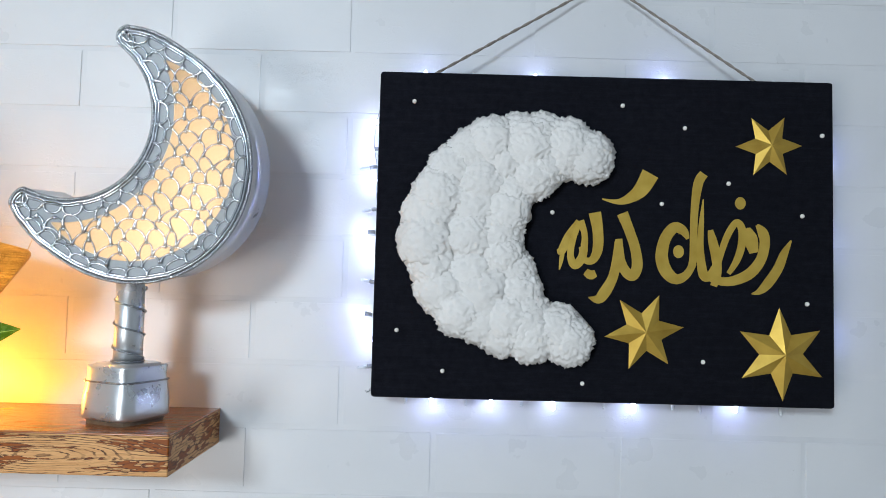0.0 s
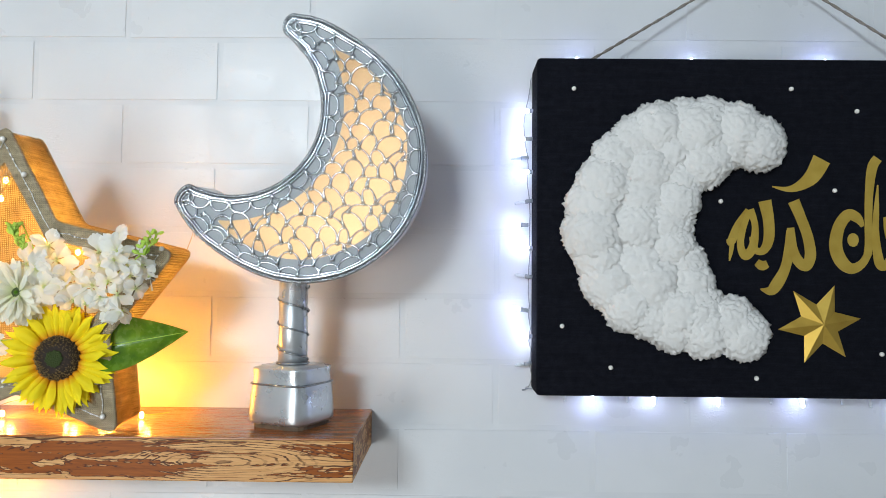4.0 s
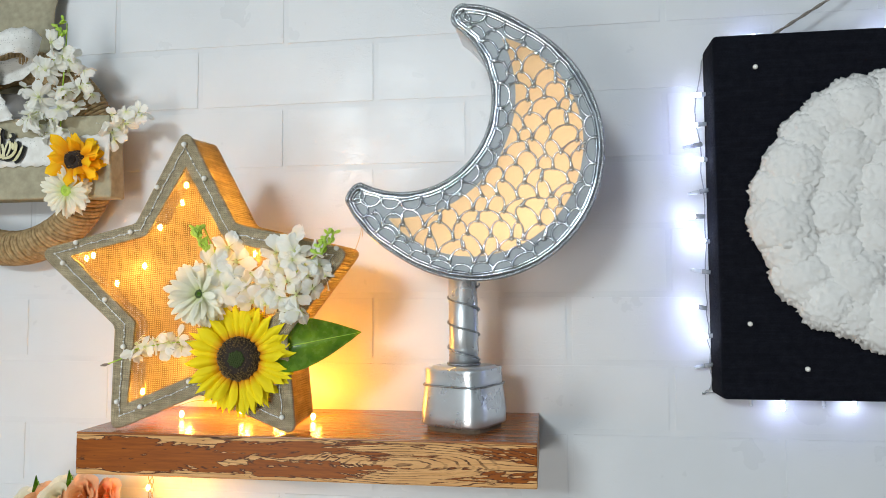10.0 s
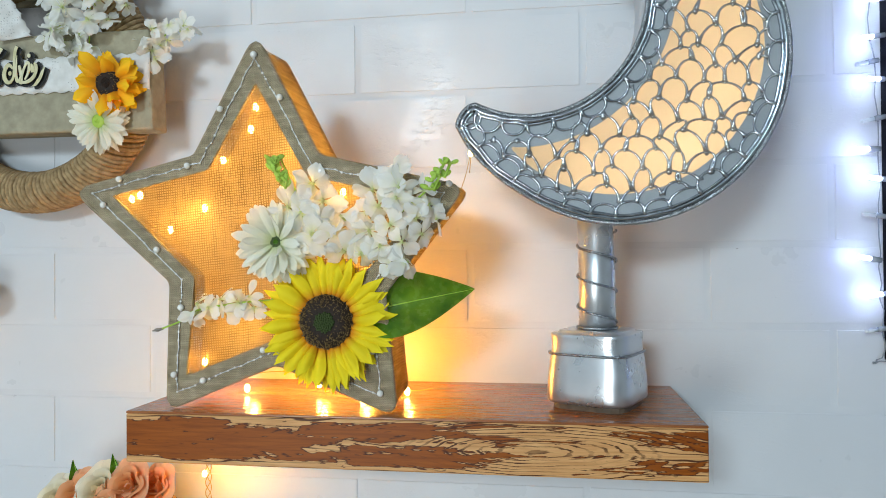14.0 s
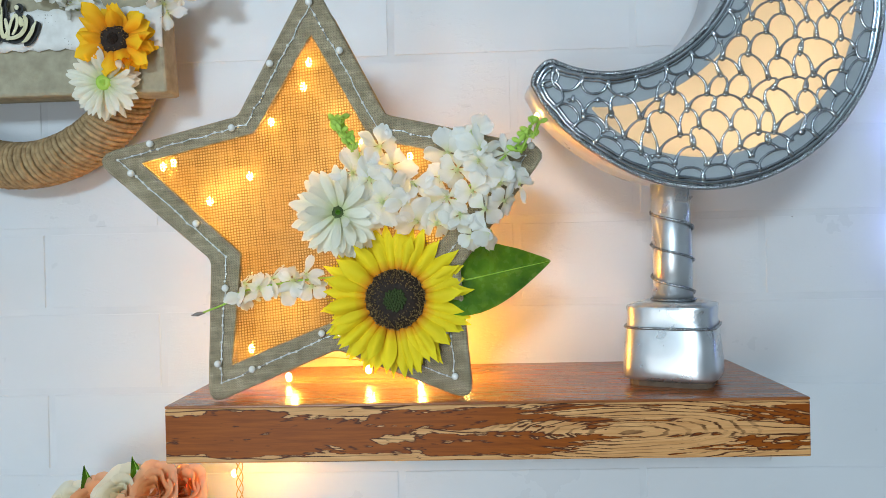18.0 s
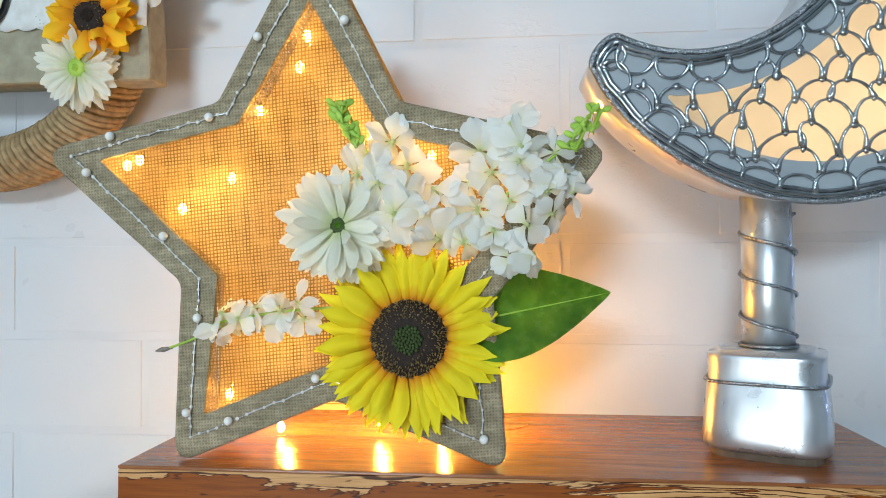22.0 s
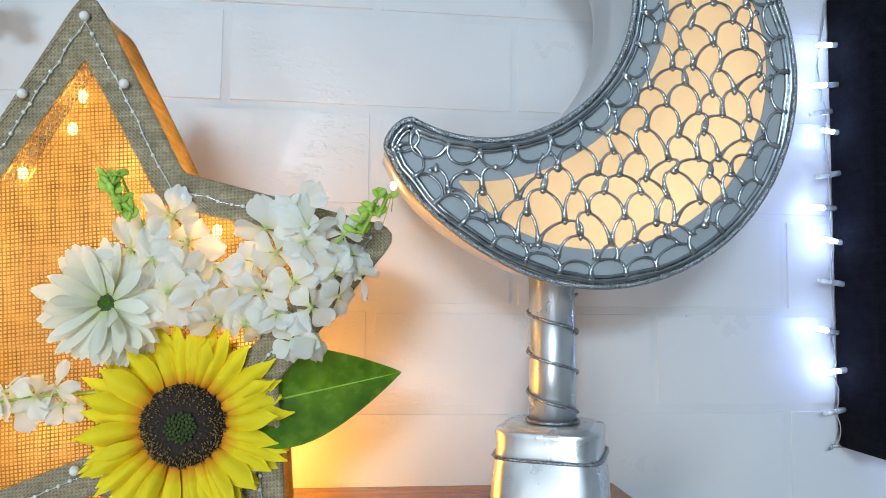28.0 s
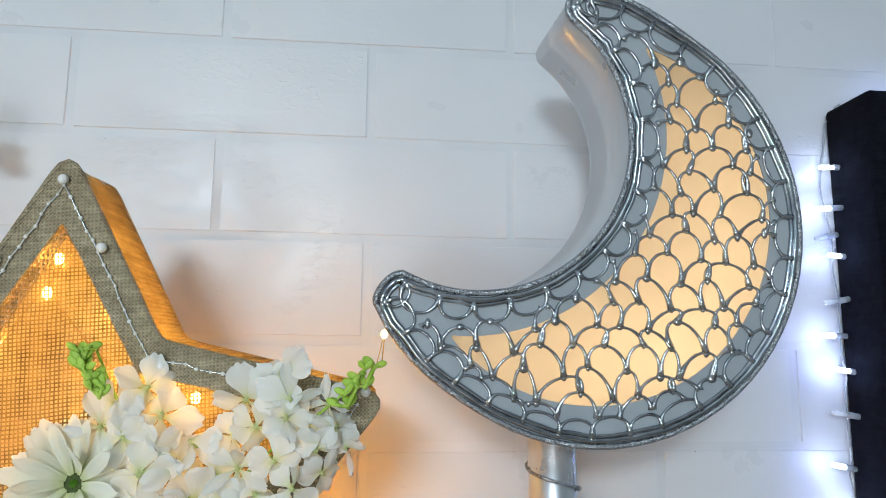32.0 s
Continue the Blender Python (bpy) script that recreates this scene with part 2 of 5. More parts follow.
WALL = wall_paint()
GROOVE = varied("white_groove_paint", (0.63, 0.645, 0.67), (0.69, 0.70, 0.72), 0.4, scale=20)
PLAIN = varied("pale_plaster", (0.52, 0.54, 0.56), (0.58, 0.60, 0.62), 0.7, scale=4)
FLOOR = varied("floor_tile", (0.30, 0.26, 0.22), (0.38, 0.33, 0.28), 0.4, scale=3)
WOOD, WOODTOP = shelf_wood(), shelf_top_wood()
BURLAP = weave("grey_burlap", (0.44, 0.35, 0.21), (0.66, 0.54, 0.35), 0.0019, 0.8)
MESH = weave("open_burlap", (0.34, 0.21, 0.075), (0.52, 0.34, 0.14), 0.0021, 0.4, -1.4, 0.5)
SIDE = weave("burlap_side", (0.52, 0.36, 0.15), (0.74, 0.54, 0.27), 0.0024, 0.5, -1.6, 0.7)
LINING = varied("cream_board", (0.50, 0.34, 0.16), (0.62, 0.45, 0.24), 0.8, scale=30)
SILVER = varied("silver_paint", (0.58, 0.60, 0.62), (0.70, 0.72, 0.74), 0.30, 0.80, 25, 0.08, 300)
SILVERSIDE = varied("silver_card", (0.55, 0.56, 0.58), (0.66, 0.67, 0.69), 0.34, 0.45, 20, 0.05, 200)
GREYCARD = varied("grey_shaded_card", (0.30, 0.33, 0.35), (0.36, 0.39, 0.41), 0.45, 0.0, 30, 0.08)
GLUE = varied("silver_glue", (0.36, 0.39, 0.42), (0.62, 0.65, 0.68), 0.17, 1.0, 80, 0.1, 500)
GLITTER = varied("glitter_cord_silver", (0.06, 0.065, 0.07), (0.62, 0.65, 0.68), 0.25, 0.9, 900, 1.0, 1500)
DIFFUSER = thin(varied("cream_diffuser", (0.80, 0.66, 0.46), (0.84, 0.71, 0.51), 0.5, 0, 8, 0.02), 0.8)
BLACK = weave("black_cloth", (0.006, 0.007, 0.012), (0.011, 0.012, 0.018), 0.0008, 0.3)
BLACK.node_tree.nodes["Principled BSDF"].inputs["Specular IOR Level"].default_value = 0.08
PAPER = thin(varied("white_crepe_paper", (0.93, 0.91, 0.885), (0.96, 0.945, 0.925), 0.75, 0, 90, 0.35, 500, 0.04), 0.25)
GOLD = varied("gold_card", (0.46, 0.29, 0.045), (0.60, 0.40, 0.075), 0.46, 0.6, 40, 0.15, 500)
GOLDFILM = varied("gold_film", (0.54, 0.35, 0.055), (0.64, 0.44, 0.085), 0.42, 0.55, 60, 0.1, 500)
PEARL = mat("pearl", (0.86, 0.83, 0.78), 0.16)
JUTE = varied("jute_rope", (0.24, 0.155, 0.07), (0.50, 0.35, 0.18), 0.9, 0, 160, 0.5, 1300)
PLATE = varied("brown_board", (0.10, 0.065, 0.04), (0.20, 0.14, 0.09), 0.7, 0, 90)
TWINE = varied("grey_twine", (0.16, 0.14, 0.12), (0.34, 0.30, 0.26), 0.9, 0, 400, 0.8, 900)
AMBERBULB = glow("amber_bulb", (1.0, 0.62, 0.15), 40)
COOLBULB = glow("cool_bulb", (0.66, 0.78, 1.0), 30)
CLEARBULB = mat("unlit_bulb", (0.72, 0.76, 0.80), 0.12)
WIRE = mat("clear_wire", (0.30, 0.32, 0.34), 0.25)
COPPER = mat("copper_wire", (0.55, 0.35, 0.12), 0.3, 0.9)

# ---- building helpers ----
BASE = {}


def thing(name, base, label, category, group="", kind=""):
    """An empty at the thing's base; its parts are given in world places."""
    ob = new(name)
    ob.empty_display_size = 0.02
    ob.location = base
    BASE[ob] = Vector(base)
    return tagged(ob, label, category, group, kind)


def part(name, bm, material, parent=None, label="", smooth=True):
    me = bpy.data.meshes.new(name)
    if parent is not None:
        bmesh.ops.translate(bm, verts=bm.verts, vec=-BASE[parent])
    bm.to_mesh(me)
    bm.free()
    for m in material if isinstance(material, (list, tuple)) else (material,):
        me.materials.append(m)
    if smooth:
        me.shade_smooth()
    ob = new(name, me)
    if parent is not None:
        ob.parent = parent
        BASE[ob] = BASE[parent]
    return tagged(ob, label)


def piece(name, me, m, parent, label=""):
    """A part that shares its mesh with others, at the world pose m."""
    ob = new(name, me)
    ob.parent = parent
    ob.matrix_basis = Matrix.Translation(-BASE[parent]) @ m
    BASE[ob] = BASE[parent]
    return tagged(ob, label)


def mesh_of(bm, name, material, smooth=True):
    me = bpy.data.meshes.new(name)
    bm.to_mesh(me)
    bm.free()
    for m in material if isinstance(material, (list, tuple)) else (material,):
        me.materials.append(m)
    if smooth:
        me.shade_smooth()
    return me


def box(x0, x1, y0, y1, z0, z1, bevel=0.0, segments=2):
    bm = bmesh.new()
    bmesh.ops.create_cube(bm, size=1)
    for v in bm.verts:
        v.co = ((x0 + x1) / 2 + v.co.x * (x1 - x0), (y0 + y1) / 2 + v.co.y * (y1 - y0), (z0 + z1) / 2 + v.co.z * (z1 - z0))
    if bevel:
        bmesh.ops.bevel(bm, geom=bm.edges[:], offset=bevel, segments=segments, affect="EDGES", profile=0.5)
    return bm


def tube(bm, pts, r, sides=6, closed=False, ends=True):
    """A tube along pts; r is one radius or one for each point."""
    pts = [Vector(p) for p in pts]
    n = len(pts)
    rings = []
    up = None
    for i, p in enumerate(pts):
        a = pts[(i - 1) % n] if (i or closed) else p
        b = pts[(i + 1) % n] if (i < n - 1 or closed) else p
        d = (b - a).normalized()
        if up is None:
            up = d.orthogonal().normalized()
        up = (up - d * up.dot(d))
        up = up.normalized() if up.length > 1e-6 else d.orthogonal().normalized()
        w = d.cross(up)
        rad = r[i] if isinstance(r, (list, tuple)) else r
        rings.append([bm.verts.new(p + (up * math.cos(2 * math.pi * k / sides) + w * math.sin(2 * math.pi * k / sides)) * rad) for k in range(sides)])
    for i in range(n if closed else n - 1):
        a, b = rings[i], rings[(i + 1) % n]
        for k in range(sides):
            bm.faces.new((a[k], a[(k + 1) % sides], b[(k + 1) % sides], b[k]))
    if ends and not closed:
        bm.faces.new(rings[0][::-1])
        bm.faces.new(rings[-1])
    return bm


def spline(pts, steps=6, closed=False):
    """Points on a smooth curve through pts (any number of values each)."""
    n = len(pts)
    out = []
    for i in range(n if closed else n - 1):
        p = [pts[(i + k) % n] if closed else pts[min(max(i + k, 0), n - 1)] for k in (-1, 0, 1, 2)]
        for s in range(steps):
            t = s / steps
            out.append(tuple(0.5 * (2 * b + (c - a) * t + (2 * a - 5 * b + 4 * c - d) * t * t + (3 * b - a - 3 * c + d) * t ** 3) for a, b, c, d in zip(*p)))
    if not closed:
        out.append(tuple(pts[-1]))
    return out


def ball(bm, place, r, u=10, v=7, squash=(1, 1, 1)):
    m = Matrix.LocRotScale(place, None, Vector(squash))
    bmesh.ops.create_uvsphere(bm, u_segments=u, v_segments=v, radius=r, matrix=m)
    return bm


def prism(outline, y0, y1, bevel=0.0):
    """A solid with the outline (x, z), from y0 (front) to y1."""
    bm = bmesh.new()
    f = [bm.verts.new((x, y0, z)) for x, z in outline]
    b = [bm.verts.new((x, y1, z)) for x, z in outline]
    n = len(f)
    bm.faces.new(f)
    bm.faces.new(b[::-1])
    for i in range(n):
        bm.faces.new((f[i], b[i], b[(i + 1) % n], f[(i + 1) % n]))
    bmesh.ops.recalc_face_normals(bm, faces=bm.faces)
    if bevel:
        es = [e for e in bm.edges if abs(e.verts[0].co.y - y0) < 1e-6 and abs(e.verts[1].co.y - y0) < 1e-6]
        bmesh.ops.bevel(bm, geom=es, offset=bevel, segments=2, affect="EDGES")
    return bm


def prism_z(outline, z0, z1):
    """A solid with the outline (x, y), from z0 up to z1."""
    bm = bmesh.new()
    a = [bm.verts.new((x, y, z0)) for x, y in outline]
    b = [bm.verts.new((x, y, z1)) for x, y in outline]
    bm.faces.new(a[::-1])
    bm.faces.new(b)
    for i in range(len(a)):
        j = (i + 1) % len(a)
        bm.faces.new((a[i], a[j], b[j], b[i]))
    return bm


def frame_band(outer, inner, y0, y1):
    """A flat frame between two outlines with the same number of points."""
    bm = bmesh.new()
    rings = [[bm.verts.new((x, y, z)) for x, z in o] for o, y in ((outer, y0), (inner, y0), (inner, y1), (outer, y1))]
    n = len(outer)
    for a, b in ((0, 1), (1, 2), (2, 3), (3, 0)):
        for i in range(n):
            j = (i + 1) % n
            bm.faces.new((rings[a][i], rings[a][j], rings[b][j], rings[b][i]))
    bmesh.ops.recalc_face_normals(bm, faces=bm.faces)
    return bm


def shell(outline, y0, y1, thick=0.0015):
    """An open rim along the outline, with thickness inwards."""
    bm = bmesh.new()
    a = [bm.verts.new((x, y0, z)) for x, z in outline]
    b = [bm.verts.new((x, y1, z)) for x, z in outline]
    n = len(a)
    for i in range(n):
        j = (i + 1) % n
        bm.faces.new((a[i], a[j], b[j], b[i]))
    bmesh.ops.recalc_face_normals(bm, faces=bm.faces)
    bmesh.ops.solidify(bm, geom=bm.faces[:], thickness=thick)
    return bm


def rounded(corners, radius, steps=4):
    """The outline with each corner rounded; radius is one or one for each."""
    out = []
    n = len(corners)
    for i, c in enumerate(corners):
        p, q, s = Vector(corners[i - 1]), Vector(c), Vector(corners[(i + 1) % n])
        r = radius[i] if isinstance(radius, (list, tuple)) else radius
        a, b = (p - q).normalized(), (s - q).normalized()
        half = math.acos(max(-1, min(1, a.dot(b)))) / 2
        d = min(r / math.tan(half), 0.45 * (p - q).length, 0.45 * (s - q).length)
        for k in range(steps + 1):
            t = k / steps
            out.append(tuple((q + a * d) * (1 - t) ** 2 + q * 2 * t * (1 - t) + (q + b * d) * t * t))
    return out


def tilt(bm, pivot, degrees, axis="X"):
    bmesh.ops.rotate(bm, verts=bm.verts, cent=pivot, matrix=Matrix.Rotation(radians(degrees), 3, axis))
    return bm


# ---- the room ----
X0, X1, Y0, Z1 = -1.7, 2.5, -2.5, 2.6
YB = 0.795           # the faces of the bricks
part("floor", box(X0 - 0.1, X1 + 0.1, Y0 - 0.1, YB + 0.2, -0.1, 0), FLOOR, smooth=False)
part("ceiling", box(X0 - 0.1, X1 + 0.1, Y0 - 0.1, YB + 0.2, Z1, Z1 + 0.1), PLAIN, smooth=False)
part("wall_south", box(X0 - 0.1, X1 + 0.1, Y0 - 0.1, Y0, 0, Z1), PLAIN, smooth=False)
part("wall_west", box(X0 - 0.1, X0, Y0, YB + 0.004, 0, Z1), PLAIN, smooth=False)
part("wall_east", box(X1, X1 + 0.1, Y0, YB + 0.004, 0, Z1), PLAIN, smooth=False)
wall = part("wall_north", box(X0 - 0.1, X1 + 0.1, YB + 0.0012, YB + 0.2, 0, Z1), GROOVE, smooth=False)
BASE[wall] = Vector((0, 0, 0))
for n, l in (("floor", "plain tiled room floor"), ("ceiling", "plain painted ceiling"), ("wall_south", "plain pale plaster wall"), ("wall_west", "plain pale plaster wall"), ("wall_east", "plain pale plaster wall"), ("wall_north", "white painted wall of embossed brick panels")):
    tagged(bpy.data.objects[n], l, n.split("_")[0], kind="structure")

# ---- the shelf ----
SX0, SX1, SY, SZ0, SZ1 = -0.159, 0.313, 0.626, 1.251, 1.294
shelf = thing("wall_shelf", (0.077, 0.71, SZ1), "thick brown varnished wooden wall shelf with worn grain", "shelf")
part("board", box(SX0, SX1, SY, YB, SZ0, SZ1 - 0.002, 0.0012), WOOD, shelf, "worn varnished front with knots", False)
part("top", box(SX0, SX1, SY, YB, SZ1 - 0.002, SZ1, 0.0006), WOODTOP, shelf, "glossy reddish brown top", False)

# ---- the star lantern ----
LEAN_STAR = 4.3
PIV = (0, 0.645, 1.294)
star = thing("star_lantern", (-0.03, 0.67, SZ1), "burlap star lantern with pearl trim, lit from inside by amber lights", "lantern")
S_OUT = [(-0.040, 1.604), (-0.097, 1.507), (-0.208, 1.481), (-0.122, 1.403), (-0.130, 1.293), (-0.031, 1.334), (0.070, 1.293), (0.062, 1.393), (0.129, 1.477), (0.010, 1.505)]
S_IN = [(-0.041, 1.567), (-0.086, 1.497), (-0.173, 1.477), (-0.101, 1.407), (-0.112, 1.322), (-0.032, 1.354), (0.046, 1.324), (0.040, 1.402), (0.098, 1.468), (0.000, 1.490)]
R_OUT = [0.008, 0.012] * 5
s_out = rounded(S_OUT, R_OUT)
s_in = rounded(S_IN, [0.001, 0.004] * 5)
YF, YR = 0.645, 0.700
part("front_frame", tilt(frame_band(s_out, s_in, YF - 0.003, YF + 0.002), PIV, LEAN_STAR), BURLAP, star, "grey burlap border", False)
bm = bmesh.new()
ring = [bm.verts.new((x, YF, z)) for x, z in s_in]
mid = bm.verts.new((-0.035, YF, 1.43))
for a, b in zip(ring, ring[1:] + ring[:1]):
    bm.faces.new((mid, a, b))
part("front_panel", tilt(bm, PIV, LEAN_STAR), MESH, star, "open-weave burlap glowing amber", False)
part("side_band", tilt(shell(s_out, YF + 0.002, YR), PIV, LEAN_STAR), SIDE, star, "translucent burlap sides")
part("back_panel", tilt(prism([(x, z) for x, z in s_out], YR, YR + 0.003), PIV, LEAN_STAR), LINING, star, "cream board back", False)


def on_star(x, z, out=0.0):
    """The place on the leaning front of the star, out metres before it."""
    return (x, 0.645 - 0.0754 * (z - 1.294) - out, z)


bm = ball(bmesh.new(), (0, 0, 0), 0.0025, 8, 6, (1, 1, 1.4))
AMBERMESH = mesh_of(bm, "bulb", AMBERBULB)
string = part("light_string", tube(bmesh.new(), [on_star(x, z, -0.012) for x, z in spline(((-0.16, 1.47), (-0.125, 1.447), (-0.094, 1.465), (-0.075, 1.503), (-0.045, 1.545), (-0.05, 1.53), (-0.012, 1.487), (0.028, 1.474), (0.0, 1.43), (-0.06, 1.40), (-0.09, 1.39), (-0.10, 1.334)), 5)], 0.0005, 4), COPPER, star, "copper wire with tiny amber bulbs")
for k, (x, z) in enumerate(((-0.160, 1.474), (-0.152, 1.477), (-0.1254, 1.447), (-0.0754, 1.505), (-0.045, 1.548), (-0.050, 1.530), (-0.0075, 1.487), (0.0283, 1.476), (-0.0989, 1.333), (-0.0937, 1.465), (-0.112, 1.405))):
    p = on_star(x, z, -0.0055)
    piece("bulb", AMBERMESH, Matrix.Translation(p), string)
    if k not in (1, 5):
        lamp("amber_light", "POINT", (p[0], p[1] + 0.0035, p[2]), 0.045, GOLDEN, 0.003)
tail = [(0.118, 0.688, 1.476), (0.124, 0.690, 1.494), (0.1285, 0.690, 1.512), (0.1275, 0.690, 1.496)]
part("wire", tube(bmesh.new(), spline(tail, 6), 0.0004, 4), COPPER, string)
piece("bulb", AMBERMESH, Matrix.Translation((0.1285, 0.690, 1.513)) @ Matrix.Scale(0.8, 4), string)
lamp("amber_light", "POINT", (0.1265, 0.694, 1.513), 0.038, AMBER, 0.003)
# bulbless fill lamps, added to brighten the inside of the lantern
for x, z, w in ((-0.03, 1.45, 0.13), (0.035, 1.40, 0.12), (-0.035, 1.52, 0.075), (0.085, 1.47, 0.09), (-0.13, 1.46, 0.065), (-0.08, 1.36, 0.085)):
    lamp("amber_light", "POINT", (x, 0.680, z), w, GOLDEN, 0.02)

# amber lights that lie on the shelf behind the star
fallen = thing("amber_fairy_lights", (-0.02, 0.715, SZ1), "copper wire of lit amber fairy lights on the shelf", "string lights")
trail = [(-0.128, 0.712, SZ1 + 0.004), (-0.10, 0.72, SZ1 + 0.012), (-0.07, 0.716, SZ1 + 0.020), (-0.03, 0.73, SZ1 + 0.016), (0.01, 0.718, SZ1 + 0.004), (0.04, 0.725, SZ1 + 0.006), (0.07, 0.715, SZ1 + 0.005), (0.085, 0.74, SZ1 + 0.003)]
part("wire", tube(bmesh.new(), spline(trail, 8), 0.0005, 4), COPPER, fallen)
for x, y, z, w in ((-0.086, 0.706, 0.006, 0.28), (-0.0185, 0.714, 0.010, 0.30), (0.0270, 0.702, 0.004, 0.20), (0.066, 0.712, 0.005, 0.11)):
    piece("bulb", AMBERMESH, Matrix.Translation((x, y, SZ1 + z)) @ Matrix.Scale(1.1, 4), fallen)
    if w:
        lamp("amber_light", "POINT", (x, y + 0.016, SZ1 + z + 0.016), w, AMBER, 0.0025)
# lamps without bulbs above the shelf, added for the amber wash on the wall
for x, z, w in ((0.108, 1.470, 0.040), (0.062, 1.345, 0.024), (0.075, 1.40, 0.024)):
    lamp("amber_light", "POINT", (x, 0.728, z), w, AMBER, 0.006)

# ---- the moon lamp ----
MC, IC = (0.249, 1.5805), (0.1812, 1.6287)
MY0, MY1 = 0.647, 0.724
LEAN_MOON, MOONPIV = 4.3, (0.25, 0.647, 1.555)
moon = thing("moon_lamp", (0.242, 0.69, SZ1), "silver crescent moon lamp with a glowing cream face", "lamp")


def ease(t):
    t = max(0.0, min(1.0, t))
    return t * t * (3 - 2 * t)


def arc(centre, radius, a0, a1, steps=48):
    """Points on an arc; radius is a number or a function of the angle in degrees."""
    pts = []
    for k in range(steps + 1):
        a = a0 + (a1 - a0) * k / steps
        r = radius(a) if callable(radius) else radius
        pts.append((centre[0] + r * math.cos(radians(a)), centre[1] + r * math.sin(radians(a))))
    return pts


def tip(a, b, bulge):
    """A round end between two points of a clockwise outline."""
    a, b = Vector(a), Vector(b)
    mid, r = (a + b) / 2, (b - a) / 2
    side = Vector((-r.y, r.x)) * bulge
    return [tuple(mid - r * math.cos(math.pi * k / 10) + side * math.sin(math.pi * k / 10)) for k in range(1, 10)]


def inset(outline, d):
    """The clockwise outline moved inwards by d."""
    out, n = [], len(outline)
    for i, p in enumerate(outline):
        a, b = Vector(outline[i - 2]), Vector(outline[(i + 2) % n])
        t = (b - a).normalized()
        out.append((p[0] + t.y * d, p[1] - t.x * d))
    return out


def horns(rim, hollow, bulges):
    return rim + tip(rim[-1], hollow[0], bulges[0]) + hollow + tip(hollow[-1], rim[0], bulges[1])


def moon_part(name, bm, material, label="", smooth=True):
    return part(name, tilt(bm, MOONPIV, LEAN_MOON), material, moon, label, smooth)


rim_radius = lambda a: 0.1322 - 0.0026 * math.cos(radians(2 * (a - 38))) + 0.0085 * ease((a - 58) / 32) + 0.0068 * ease((-118 - a) / 38)
m_out = horns(arc(MC, rim_radius, 90, -157), arc(IC, 0.0926, -117, 52), (0.5, 0.8))
m_in = horns(arc((0.2504, 1.5823), 0.1112, 71, -139), arc((0.1743, 1.6327), 0.1219, -92.5, 26), (0.9, 0.9))
moon_part("body", shell(m_out, MY0, MY1, 0.002), SILVERSIDE, "silver card sides")
moon_part("back", prism(m_out, MY1, MY1 + 0.003), SILVERSIDE, "", False)
# opaque border; its grey includes the shade on the unlit rim of the face
moon_part("face", frame_band(m_out, m_in, MY0 - 0.001, MY0 + 0.001), GREYCARD, "grey border of the face", False)
bm = bmesh.new()
bm.faces.new([bm.verts.new((x, MY0, z)) for x, z in m_in])
bmesh.ops.triangulate(bm, faces=bm.faces[:])
moon_part("diffuser", bm, DIFFUSER, "glowing cream crescent", False)
for a, w in ((50, 0.034), (15, 0.044), (-20, 0.05), (-55, 0.062), (-90, 0.05), (-125, 0.034)):
    lamp("moon_light", "POINT", (MC[0] + 0.092 * math.cos(radians(a)), 0.700, MC[1] + 0.092 * math.sin(radians(a))), w, CREAM, 0.006)
rnd = random.Random(4)
wobble = [rnd.uniform(-0.0003, 0.0003) for _ in m_out]
for d, y, r, m, n in ((0.0004, 0.0012, 0.0019, GLITTER, "glitter_cord"), (0.0040, 0.0022, 0.0014, GLUE, "rim_bead"), (0.0066, 0.0018, 0.0011, GLUE, "rim_bead")):
    ring = [(x + (w if m is GLUE else 0) * 2.5, MY0 - y, z + (w if m is GLUE else 0) * 2.5) for (x, z), w in zip(inset(m_out, d), wobble)]
    moon_part(n, tube(bmesh.new(), ring, [r * (1 + (abs(w) * 1600 if m is GLUE else 0)) for w in wobble], 7, True), m)


def inside(x, z, pts):
    hit = False
    for (x0, z0), (x1, z1) in zip(pts, pts[1:] + pts[:1]):
        if (z0 > z) != (z1 > z) and x < (x1 - x0) * (z - z0) / (z1 - z0) + x0:
            hit = not hit
    return hit


# the net of glue lines: arched scales, row over row, with thick drops where they meet
web = bmesh.new()
m_net = inset(m_out, 0.0150)
W, H = 0.0188, 0.0136
nodes = {}


def node(i, j):
    if (i, j) not in nodes:
        nodes[i, j] = (0.098 + (i + 0.5 * (j % 2)) * W + rnd.uniform(-0.0046, 0.0046), 1.436 + j * H + rnd.uniform(-0.0036, 0.0036))
    return nodes[i, j]


def glue_line(pts):
    n = len(pts)
    if n < 5:
        return
    tube(web, [(x, MY0 - 0.0020, z) for x, z in pts], [0.00098 * (1 + 1.3 * abs(2 * k / (n - 1) - 1) ** 5 + 0.12 * math.sin(k * 1.7)) for k in range(n)], 6)


